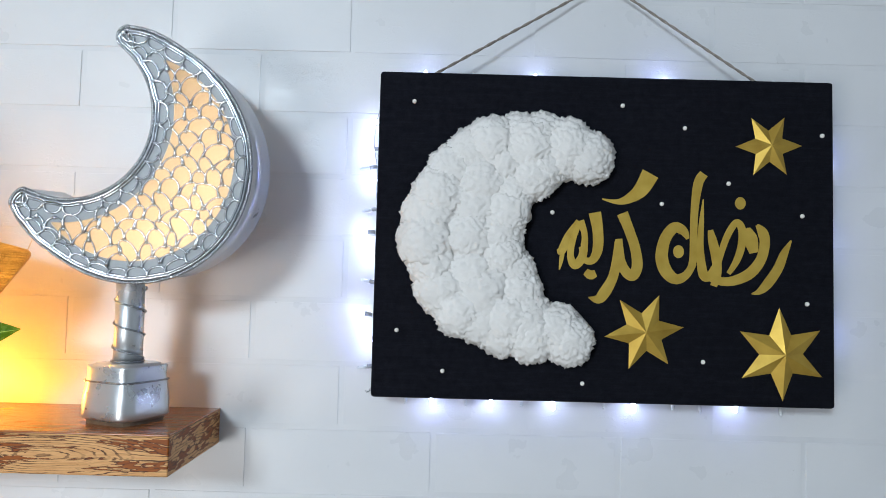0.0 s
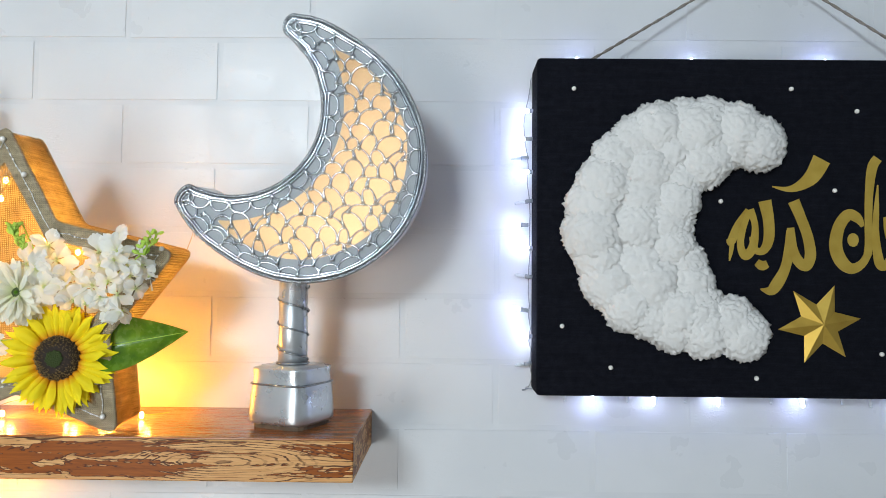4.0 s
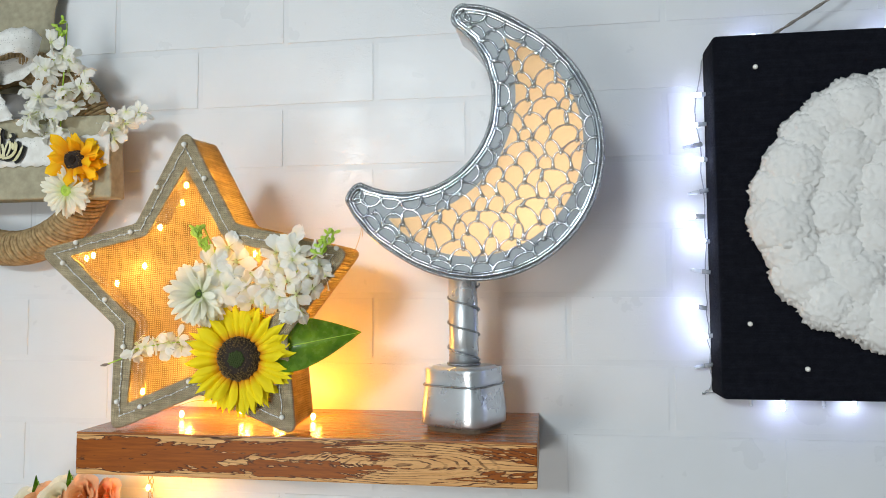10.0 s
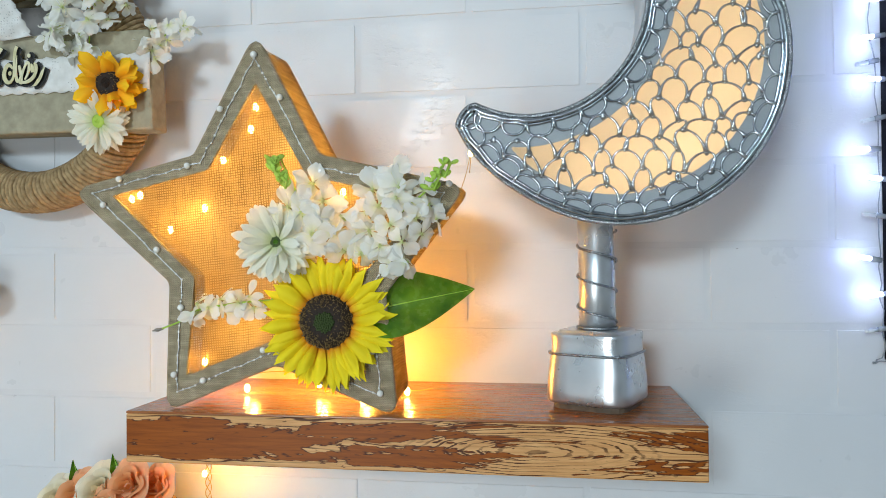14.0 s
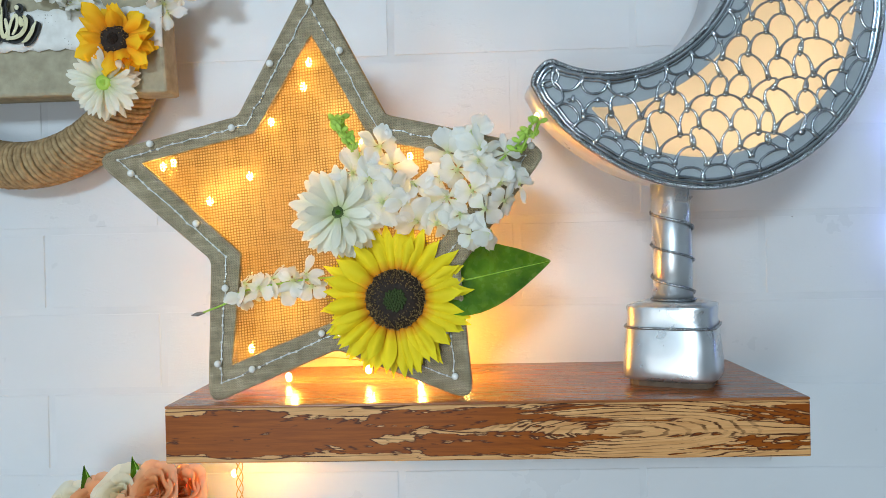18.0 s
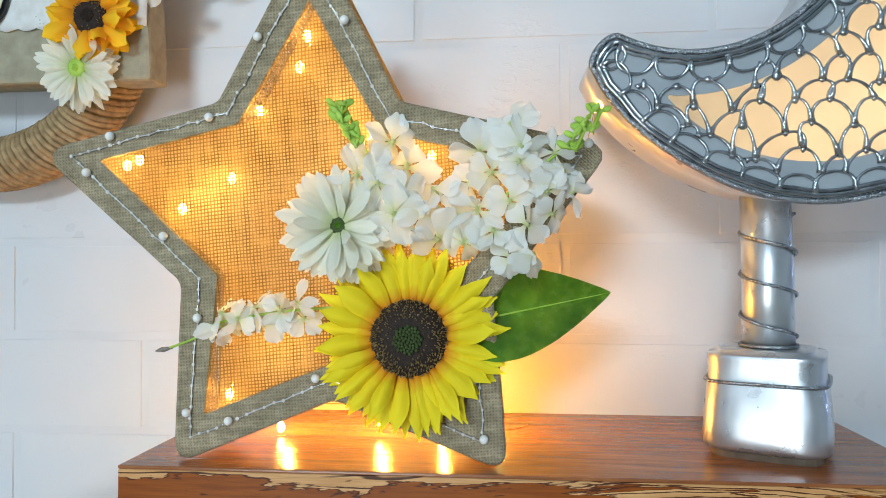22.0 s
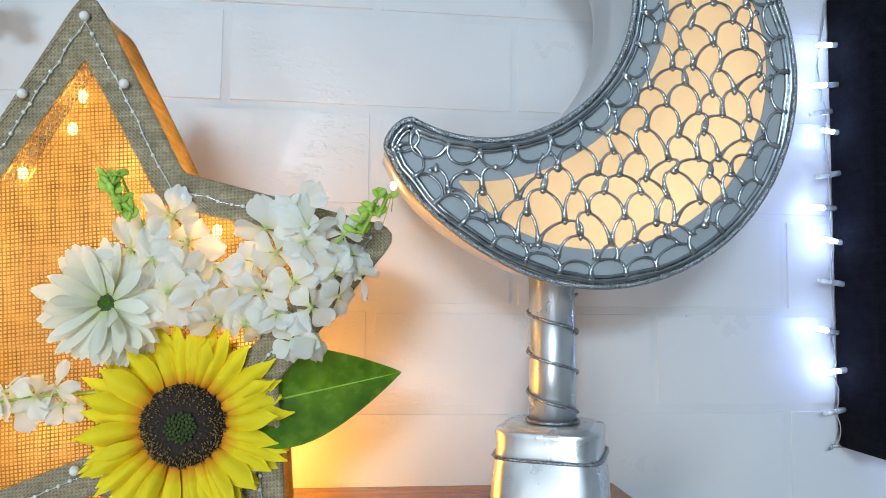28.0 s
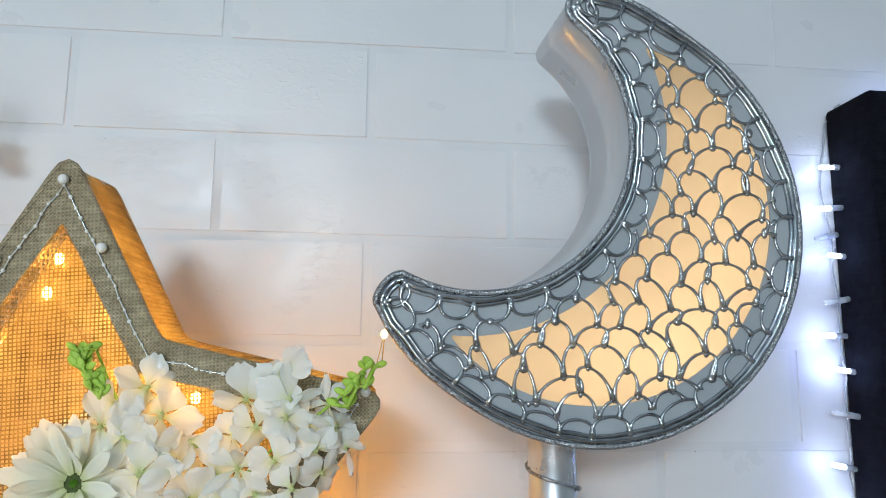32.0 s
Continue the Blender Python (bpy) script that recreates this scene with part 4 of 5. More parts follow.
def petal(length, width, cup=0.2, bend=0.2, blunt=0.6, notch=0.0, name="petal", material=None, rows=7, cols=5):
    """A petal from the origin up along z, facing -y: cupped across, bent back along its length."""
    bm = bmesh.new()
    grid = []
    for i in range(rows + 1):
        t = i / rows
        if blunt < 0:
            w = width / 2 * (math.sin(math.pi * (0.12 + 0.88 * t) ** -blunt) ** 0.8 if t < 1 else 0.12) + width * 0.03
        elif blunt > 0.7:
            w = width / 2 * ((0.35 + 0.65 * math.sin(math.pi / 2 * min(1, t / 0.7))) if t < 0.7 else math.sqrt(max(0.03, 1 - ((t - 0.7) / 0.31) ** 2)))
        else:
            w = width / 2 * (math.sin(math.pi * (0.12 + 0.88 * t) ** blunt) ** 0.75 if t < 1 else 0.10) + width * 0.03
        row = []
        for j in range(cols):
            u = 2 * j / (cols - 1) - 1
            z = length * (t - 0.06 * u * u * t - notch * (1 - abs(u)) * (t ** 6))
            y = -cup * width * (0.35 - u * u) * math.sin(math.pi * min(t * 1.1, 1)) + bend * length * (t * t) * 0.5 + 0.035 * width * math.sin(9 * t + 4 * u) + 0.05 * width * abs(math.sin(3.1 * u)) * t + 0.045 * width * math.cos(9.4 * u) * math.sin(math.pi * min(1, t * 1.05))
            row.append(bm.verts.new((u * w, y, z)))
        grid.append(row)
    for a, b in zip(grid, grid[1:]):
        for j in range(cols - 1):
            bm.faces.new((a[j], b[j], b[j + 1], a[j + 1]))
    return mesh_of(bm, name, material)


def facing(place, normal=(0, -1, 0), spin=0.0):
    """A pose whose -y looks along normal."""
    q = Vector(normal).to_track_quat("-Y", "Z").to_matrix().to_4x4()
    return Matrix.Translation(place) @ q @ Matrix.Rotation(spin, 4, "Y")


def ray_flower(name, parent, place, normal, layers, disc, discs, label, seed=1, seeds=0):
    """A disc with rings of petals: layers of (mesh variants, count, inner radius, tilt back in degrees, depth)."""
    r = random.Random(seed)
    base = facing(place, normal)
    bm = bmesh.new()
    bmesh.ops.create_uvsphere(bm, u_segments=24, v_segments=12, radius=disc)
    for v in bm.verts:
        v.co = Vector((v.co.x, v.co.z * 0.42 * (1 - 0.35 * math.exp(-((v.co.x ** 2 + v.co.y ** 2) / (disc * 0.4) ** 2))) if v.co.z < 0 else v.co.z * 0.25, v.co.y))
    bmesh.ops.recalc_face_normals(bm, faces=bm.faces)
    bmesh.ops.transform(bm, matrix=base, verts=bm.verts)
    head = part(name, bm, discs[0], parent, label)
    if seeds:
        bm = bmesh.new()
        for k in range(seeds):
            q = disc * (0.45 + 0.55 * math.sqrt(r.random()))
            a = r.uniform(0, 6.283)
            d = disc * 0.42 * math.sqrt(max(0, 1 - (q / disc) ** 2))
            p = Vector((q * math.cos(a), -d - 0.0003, q * math.sin(a)))
            tube(bm, [p, p + Vector((0.0006 * math.cos(a), -0.0014 * r.uniform(0.5, 1.2), 0.0006 * math.sin(a)))], [0.00042, 0.00026], 4)
        bmesh.ops.transform(bm, matrix=base, verts=bm.verts)
        tagged(part("seed", bm, SEEDTIP, head), kind="stuff")
    bm = bmesh.new()
    for k in range(60):
        a, q = 2.39996 * k, disc * 0.36 * math.sqrt((k + 0.5) / 60)
        ball(bm, (q * math.cos(a), -disc * (0.34 + 0.05 * r.random()), q * math.sin(a)), disc * 0.055, 5, 4, (1, 1.5, 1))
    bmesh.ops.transform(bm, matrix=base, verts=bm.verts)
    part("heart", bm, discs[1], head)
    for meshes, count, inner, back, depth in layers:
        for k in range(count):
            a = 2 * math.pi * (k + r.uniform(-0.22, 0.22)) / count + back
            m = base @ Matrix.Rotation(a, 4, "Y") @ Matrix.Translation((0, depth + r.uniform(-0.0008, 0.0008), inner)) @ Matrix.Rotation(radians(-back + r.uniform(-13, 11)), 4, "X") @ Matrix.Rotation(r.uniform(-0.42, 0.42), 4, "Z") @ Matrix.Diagonal((r.uniform(0.85, 1.15), 1, r.uniform(0.84, 1.08), 1))
            piece("petal", meshes[k % len(meshes)], m, head)
    return head


SUNP = [petal(0.037, 0.0106, 0.5, 0.25, -1.5, 0, "petal", YELLOW, 9, 7), petal(0.0395, 0.0098, 0.7, 0.1, -1.35, 0, "petal", YELLOW, 9, 7), petal(0.035, 0.0110, 0.4, 0.40, -1.7, 0, "petal", YELLOW, 9, 7), petal(0.038, 0.0100, 0.6, -0.15, -1.6, 0, "petal", YELLOW, 9, 7)]
ORP = [petal(0.027, 0.0142, 0.4, 0.25, 0.72, 0, "petal", ORANGE, 9, 7), petal(0.024, 0.0130, 0.6, -0.25, 0.64, 0, "petal", ORANGE, 9, 7), petal(0.0255, 0.0120, 0.5, 0.5, 0.72, 0, "petal", ORANGE, 9, 7)]
DAISYP = [petal(0.0275, 0.0074, 0.3, 0.2, 0.80, 0.05, "petal", WHITE, 8, 7), petal(0.026, 0.0068, 0.5, 0.0, 0.78, 0.05, "petal", WHITE, 8, 7)]
GERP = [petal(0.0310, 0.0080, 0.15, 0.1, 0.85, 0.06, "petal", WHITE, 8, 7), petal(0.0290, 0.0074, 0.25, 0.35, 0.85, 0.04, "petal", WHITE, 8, 7), petal(0.0300, 0.0078, 0.2, -0.2, 0.85, 0.07, "petal", WHITE, 8, 7)]

# pearls and beads of the star's border
MID = [((a + c) / 2, (b + d) / 2) for (a, b), (c, d) in zip(S_OUT, S_IN)]
bm = ball(bmesh.new(), (0, 0, 0), 0.0027, 14, 10)
STARPEARL = mesh_of(bm, "pearl", PEARL)
for x, z in ((-0.1644, 1.4899), (-0.1024, 1.4997), (-0.0717, 1.5453), (-0.0200, 1.5529), (0.0128, 1.4926), (-0.1801, 1.4686), (-0.1329, 1.4300), (-0.1133, 1.3809), (-0.1220, 1.3233), (-0.0958, 1.3187), (-0.0414, 1.3452), (0.0580, 1.3107), (-0.0410, 1.5880), (0.1180, 1.4800), (0.052, 1.345)):
    piece("pearl", STARPEARL, Matrix.Translation(on_star(x, z, 0.0054)), star)
BEAD = mesh_of(ball(bmesh.new(), (0, 0, 0), 0.00105, 6, 4), "bead", PEARL)
thread = []
rb = random.Random(3)
for (xa, za), (xb, zb) in zip(MID, MID[1:] + MID[:1]):
    n = int(math.hypot(xb - xa, zb - za) / 0.0062)
    for k in range(n):
        t = k / n
        p = on_star(xa + (xb - xa) * t + rb.uniform(-0.0008, 0.0008), za + (zb - za) * t + rb.uniform(-0.0008, 0.0008), 0.0042)
        thread.append(p)
        piece("bead", BEAD, Matrix.Translation(p) @ Matrix.Scale(rb.uniform(0.8, 1.2), 4), star)
part("bead_thread", tube(bmesh.new(), thread, 0.0004, 4, True), SILVER, star)
# the rolled edge of the burlap
part("piping", tube(bmesh.new(), [on_star(x, z, 0.0015) for x, z in s_out], 0.0022, 6, True), BURLAP, star)

# the sunflower, the gerbera and the leaf on the star
ray_flower("sunflower", star, (0.0155, 0.630, 1.3700), (0.06, -1, 0.0), ((SUNP, 38, 0.0185, 8, 0.005), (SUNP, 36, 0.0185, 2, 0.003), (SUNP, 32, 0.0180, -5, 0.001), (SUNP, 24, 0.0172, -14, -0.001)), 0.0225, (SEED, SEEDGREEN), "yellow cloth sunflower with dark seed disc", 2, 650)
ray_flower("gerbera", star, (-0.0240, 0.623, 1.4350), (-0.05, -1, 0.1), ((GERP, 36, 0.005, 12, 0.004), (GERP, 34, 0.005, 2, 0.002), (GERP, 30, 0.005, -10, 0.0), (GERP, 22, 0.0050, -22, -0.001), (GERP, 9, 0.0042, -45, -0.002)), 0.0056, (SEEDGREEN, LEAF), "white cloth gerbera with green heart", 5)


def leaf(parent, base, tip, width, normal, label, name="leaf"):
    base, tip = Vector(base), Vector(tip)
    d = tip - base
    side = d.cross(Vector(normal)).normalized()
    out = side.cross(d).normalized()
    bm = bmesh.new()
    grid = []
    for i in range(15):
        t = i / 14
        w = width / 2 * math.sin(math.pi * (0.10 + 0.90 * t) ** 0.62) ** 0.9 if t < 1 else 0.0002
        row = []
        for j in range(9):
            u = j / 4 - 1
            vein = 0.0012 * abs(math.sin(math.pi * (t * 5.5 - abs(u) * 1.6)))
            row.append(bm.verts.new(base + d * (t + 0.02 * abs(u) * t) + side * u * w + out * (0.010 * abs(u) ** 1.5 * w / width * 2 - 0.012 * t * t + vein * abs(u) + (0.0012 if j == 4 else 0) * -1)))
        grid.append(row)
    for a, b in zip(grid, grid[1:]):
        for j in range(8):
            bm.faces.new((a[j], b[j], b[j + 1], a[j + 1]))
    ob = part(name, bm, LEAF, parent, label)
    bm = tube(bmesh.new(), [base + d * t + out * (-0.012 * t * t - 0.0006) for t in [k / 10 for k in range(11)]], [0.0007 * (1.1 - 0.8 * k / 10) for k in range(11)], 5)
    part("midrib", bm, BUD, ob)
    return ob


leaf(star, (0.046, 0.640, 1.378), (0.1335, 0.6500, 1.3965), 0.054, (0.15, -1, 0.15), "glossy green cloth leaf")


def floret_mesh(seed, petals=5, length=0.0140, width=0.0112):
    """A small blossom of thin, flat petals with crinkled, blunt edges, facing -y."""
    r = random.Random(seed)
    bm = bmesh.new()
    for k in range(petals):
        a = 2 * math.pi * (k + r.uniform(-0.18, 0.18)) / petals
        m = Matrix.Rotation(a, 4, "Y") @ Matrix.Translation((0, r.uniform(-0.0008, 0.0008), 0.0008)) @ Matrix.Rotation(radians(r.uniform(-34, 22)), 4, "X") @ Matrix.Rotation(r.uniform(-0.55, 0.55), 4, "Z") @ Matrix.Diagonal((r.uniform(0.8, 1.2), 1, r.uniform(0.82, 1.15), 1))
        bend, fold, ph = r.uniform(-0.12, 0.40), r.uniform(-0.25, 0.35), r.uniform(0, 6)
        grid = []
        for i in range(8):
            t = i / 7
            w = width / 2 * (0.12 + 0.88 * ease(t / 0.66) if t < 0.66 else math.sqrt(max(0.16, 1 - ((t - 0.66) / 0.40) ** 2)))
            row = []
            for u in (-1, -0.66, -0.33, 0, 0.33, 0.66, 1):
                y = bend * length * t * t - fold * w * abs(u) * (1 - 0.4 * t) + 0.0011 * t * t * math.sin(4.6 * u + 2.2 * t + ph) + 0.0005 * t ** 4 * math.sin(11 * u + 3 * ph)
                row.append(bm.verts.new(m @ Vector((u * w, y, length * (t - 0.10 * u * u * t + 0.045 * t ** 3 * math.sin(6.5 * u + ph))))))
            grid.append(row)
        for p, q in zip(grid, grid[1:]):
            for j in range(6):
                bm.faces.new((p[j], q[j], q[j + 1], p[j + 1]))
    tube(bm, [(0, -0.0016, 0), (0, 0.008, 0)], [0.0011, 0.0006], 5)
    return mesh_of(bm, "floret", FLORET)


FLORETS = [floret_mesh(k) for k in range(6)] + [floret_mesh(9, 4, 0.0155, 0.0140), floret_mesh(10, 6, 0.0145, 0.0095)]


def blossom_spray(parent, stem, spots, size, label, seed, buds=()):
    """A stem with florets at the spots, and green buds."""
    r = random.Random(seed)
    bm = tube(bmesh.new(), spline(stem, 6), 0.0008, 5)
    if buds:
        tube(bm, [(x, y - 0.009, z) for x, y, z, s in buds[:len(buds) // 2 + 1]], 0.0012, 5)
    ob = part("blossom_spray", bm, BUD, parent, label)
    for k, p in enumerate(spots):
        n = Vector((r.uniform(-0.9, 0.9), -1, r.uniform(-0.8, 0.9)))
        m = facing(p, n, r.uniform(0, 6.28)) @ Matrix.Scale(size * r.uniform(0.82, 1.18), 4)
        piece("floret", FLORETS[r.randrange(len(FLORETS))], m, ob)
    for x, y, z, s in [(x, y, z, s * 0.85) for x, y, z, s in buds for _ in range(2)]:
        a = r.choice((-1, 1)) * r.uniform(0.3, 1.25)
        bm = ball(bmesh.new(), (0, 0, s * 1.5), s * r.uniform(0.8, 1.1), 8, 6, (0.85, 0.35, 1.5))
        tube(bm, [(0, 0, -s * 0.6), (0, 0, s)], [0.0006, s * 0.5], 5)
        bmesh.ops.transform(bm, matrix=Matrix.Translation((x, y - 0.009 + r.uniform(-0.002, 0.002), z)) @ Matrix.Rotation(a, 4, "Y") @ Matrix.Rotation(r.uniform(-0.7, 0.4), 4, "X"), verts=bm.verts)
        part("bud", bm, BUD, ob)
    return ob


YS = 0.617
blossom_spray(star, ((0.045, 0.632, 1.425), (0.07, 0.625, 1.45), (0.098, 0.620, 1.472), (0.118, 0.618, 1.490)),
              [(x, YS + dy, z) for x, z, dy in ((0.069, 1.483, 0), (0.076, 1.490, -0.002), (0.057, 1.476, 0.004), (0.064, 1.463, -0.006), (0.079, 1.468, -0.010), (0.089, 1.465, -0.004), (0.056, 1.443, -0.004), (0.045, 1.439, 0.002), (0.074, 1.447, -0.010), (0.094, 1.452, -0.006), (0.103, 1.463, 0.0), (0.065, 1.431, -0.006), (0.083, 1.434, -0.008), (0.097, 1.440, 0.0), (0.074, 1.416, -0.004), (0.086, 1.418, -0.004), (0.048, 1.425, 0), (0.033, 1.427, 0.004), (0.108, 1.452, 0.004), (0.052, 1.458, 0.004), (0.099, 1.474, 0.002), (0.080, 1.477, -0.006))],
              1.08, "spray of white cloth blossoms", 11,
              [(0.105 + 0.0042 * k, YS - 0.004 + 0.002 * (k % 2), 1.474 + 0.0048 * k - 0.005 * (k % 2), 0.0030) for k in range(5)] + [(0.108 + 0.003 * k, YS - 0.006, 1.480 + 0.004 * k, 0.0024) for k in range(4)])
blossom_spray(star, ((0.012, 0.632, 1.43), (0.004, 0.626, 1.455), (-0.008, 0.622, 1.478), (-0.019, 0.620, 1.502)),
              [(x, YS + dy, z) for x, z, dy in ((-0.006, 1.474, 0), (0.008, 1.482, 0.002), (0.001, 1.458, -0.006), (0.015, 1.452, -0.004), (0.016, 1.468, 0.002), (0.031, 1.455, 0.004), (0.026, 1.443, 0), (-0.012, 1.463, 0.0), (0.010, 1.441, -0.006))],
              1.2, "white cloth blossoms with green buds", 12,
              [(-0.010 - 0.0022 * k + 0.0035 * (k % 2) * (1 if k % 4 == 1 else -1), YS - 0.002, 1.478 + 0.0046 * k, 0.0030) for k in range(6)] + [(-0.013 - 0.002 * k, YS - 0.004, 1.482 + 0.0045 * k, 0.0026) for k in range(5)])
sprig = blossom_spray(star, ((-0.020, 0.634, 1.388), (-0.06, 0.632, 1.385), (-0.10, 0.632, 1.378), (-0.112, 0.634, 1.370), (-0.132, 0.636, 1.3625)),
                      [(-0.0965, 0.630, 1.384), (-0.0975, 0.632, 1.376), (-0.076, 0.630, 1.388), (-0.070, 0.631, 1.380), (-0.0504, 0.630, 1.390), (-0.047, 0.631, 1.381), (-0.086, 0.628, 1.381), (-0.060, 0.628, 1.386)], 0.98, "thin sprig of small white blossoms", 13)
part("stem_end", tube(bmesh.new(), [(-0.130, 0.636, 1.3628), (-0.136, 0.6362, 1.3615), (-0.141, 0.6365, 1.3605)], [0.0006, 0.0018, 0.0004], 6), TWINE, sprig, "dark cut stem end")

# ---- the jute ring with its sign ----
LACE = mat("white_lace", (0.76, 0.75, 0.72), 0.85)
n = Nodes(LACE)
v = n.add("ShaderNodeTexVoronoi", Scale=330.0, Randomness=0.35)
n.link(n.coords(), v.inputs["Vector"])
n.colour(n.ramp(n.noise(90, 4), (0.3, (0.66, 0.64, 0.60)), (0.7, (0.80, 0.79, 0.76))))
hole = n.add("ShaderNodeBsdfTransparent")
mixed = n.add("ShaderNodeMixShader")
near = n.ramp(v.outputs["Distance"], (0.18, 1.0), (0.25, 0.0))
patch = n.ramp(n.noise(45, 1), (0.42, 0.0), (0.46, 1.0))
n.link(n.math("MULTIPLY", near, patch), mixed.inputs[0])
n.link(n.b.outputs[0], mixed.inputs[1])
n.link(hole.outputs[0], mixed.inputs[2])
n.link(mixed.outputs[0], n.t.nodes["Material Output"].inputs["Surface"])
LINEN = varied("beige_linen", (0.29, 0.26, 0.18), (0.40, 0.36, 0.25), 0.9, 0, 120, 0.5, 1400)
SIGNBLACK = mat("black_sign", (0.012, 0.012, 0.012), 0.5)
SIGNCREAM = varied("pale_gold_letters", (0.62, 0.56, 0.30), (0.78, 0.74, 0.52), 0.4, 0.15, 80, 0.1)

WC = (-0.352, 1.613)
wreath = thing("wreath_sign", (WC[0], YB, 1.47), "jute-wrapped ring with linen sign, lace bow and flowers", "wreath")
bm = bmesh.new()
TURNS, STEPS = 158, 14
core = [(WC[0] + 0.118 * math.cos(2 * math.pi * k / 64), 0.766, WC[1] + 0.118 * math.sin(2 * math.pi * k / 64)) for k in range(64)]
part("ring", tube(bm, core, 0.0192, 12, True), JUTE, wreath, "ring wound with brown jute")
winding = []
for k in range(TURNS * STEPS):
    a, b = 2 * math.pi * k / (TURNS * STEPS), 2 * math.pi * k / STEPS
    a += 0.012 * noise.noise((k / STEPS * 0.7, 0, 5)) + 0.05 * math.sin(b + 0.6)
    r = 0.0205 * (1 + 0.035 * noise.noise((k / STEPS * 0.9, 3, 0)))
    winding.append((WC[0] + (0.118 + r * math.cos(b)) * math.cos(a), 0.766 + r * math.sin(b), WC[1] + (0.118 + r * math.cos(b)) * math.sin(a)))
part("jute_cord", tube(bmesh.new(), winding, 0.0025, 6, True), JUTE, wreath, "brown jute cord wound round the ring")
bm = box(-0.545, -0.199, 0.733, 0.762, 1.553, 1.655, 0.003)
for v in bm.verts:
    if v.co.x > -0.3:
        v.co.x += (1.60 - v.co.z) * 0.05
part("sign_board", bm, LINEN, wreath, "beige linen covered board", False)


def strip(path, across, width, name, material, parent, label="", wave=0.0, thick=0.0008):
    """A band of cloth along a path; across: the direction of its width."""
    bm = bmesh.new()
    rows = []
    across = Vector(across).normalized()
    for i, p in enumerate(path):
        row = []
        for j in range(6):
            u = j / 5 - 0.5
            q = Vector(p) + across * u * width
            edge = 0.0012 * math.sin(i * 1.9) * (abs(u) > 0.45)
            row.append(bm.verts.new(q + across * edge * (1 if u > 0 else -1) + Vector((0, wave * math.sin(i * 0.9 + 5 * u), 0))))
        rows.append(row)
    for a, b in zip(rows, rows[1:]):
        for j in range(5):
            bm.faces.new((a[j], b[j], b[j + 1], a[j + 1]))
    bmesh.ops.recalc_face_normals(bm, faces=bm.faces)
    bmesh.ops.solidify(bm, geom=bm.faces[:], thickness=thick)
    return part(name, bm, material, parent, label)


strip([(-0.545 + 0.346 * k / 70, 0.7315, 1.6115) for k in range(71)], (0, 0, 1), 0.036, "lace_band", LACE, wreath, "white lace band", 0.0004)
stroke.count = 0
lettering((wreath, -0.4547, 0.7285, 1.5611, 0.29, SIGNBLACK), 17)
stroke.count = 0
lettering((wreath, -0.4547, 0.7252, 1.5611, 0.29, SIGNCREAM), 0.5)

# the lace bow
bow = part("bow_knot", ball(bmesh.new(), (-0.372, 0.722, 1.716), 0.012, 14, 10, (1, 0.7, 1)), LACE, wreath, "white lace bow")
for sx, tipz in ((1, 1.742), (-1, 1.735)):
    pts = spline([(-0.372, 0.722, 1.716), (-0.372 + sx * 0.025, 0.710, 1.737), (-0.372 + sx * 0.060, 0.716, tipz + 0.006), (-0.372 + sx * 0.068, 0.735, tipz - 0.002), (-0.372 + sx * 0.045, 0.742, 1.722), (-0.372, 0.735, 1.714)], 7)
    strip(pts, (0.1, 0.25, 1), 0.036, "bow_loop", LACE, bow, "", 0.001)
for dx, w in ((0.004, 0.036), (-0.05, 0.032)):
    pts = spline([(-0.370, 0.722, 1.712), (-0.366 + dx * 0.4, 0.720, 1.69), (-0.356 + dx, 0.722, 1.667), (-0.350 + dx, 0.727, 1.650)], 8)
    strip(pts, (1, 0.1, 0.12), w, "bow_tail", LACE, bow, "", 0.0016)
# the strap that the ring hangs by
strip([(-0.352, 0.776 + 0.004 * math.sin(k * 0.7), 1.70 + 0.012 * k) for k in range(26)], (1, 0, 0), 0.085, "strap", LINEN, wreath, "wide linen hanging strap", 0.0006, 0.002)

# its flowers
ray_flower("sunflower", wreath, (-0.236, 0.718, 1.597), (0.05, -1, -0.02), ((ORP, 17, 0.009, 12, 0.004), (ORP, 15, 0.009, -4, 0.001), (ORP, 8, 0.009, -32, -0.001)), 0.0132, (SEED, SEED), "orange cloth sunflower with dark heart", 21, 60)
ray_flower("gerbera", wreath, (-0.250, 0.724, 1.561), (-0.02, -1, -0.15), ((DAISYP, 26, 0.006, 10, 0.003), (DAISYP, 24, 0.0065, -2, 0.001), (DAISYP, 18, 0.0065, -18, -0.001)), 0.0072, (BUD, BUD), "white cloth gerbera with green heart", 22)
rw = random.Random(31)
spots = []
for k in range(30):
    t = (k + 0.5) / 30
    wide = 0.010 + 0.034 * math.sin(math.pi * min(1, 0.12 + t * 0.80)) ** 1.2
    spots.append((-0.256 - 0.018 * t + rw.uniform(-wide, wide) * (1 if t > 0.25 else 0.5), 0.722 + rw.uniform(-0.012, 0.012), 1.744 - 0.115 * t + rw.uniform(-0.006, 0.006)))
blossom_spray(wreath, ((-0.268, 0.735, 1.63), (-0.262, 0.728, 1.68), (-0.256, 0.724, 1.73), (-0.255, 0.724, 1.768)), spots, 1.12, "tall spray of white cloth blossoms", 32,
              [(-0.2555 + 0.004 * (k % 2) * (1 if k % 4 == 1 else -1), 0.722, 1.746 + 0.0045 * k, 0.0030) for k in range(6)])
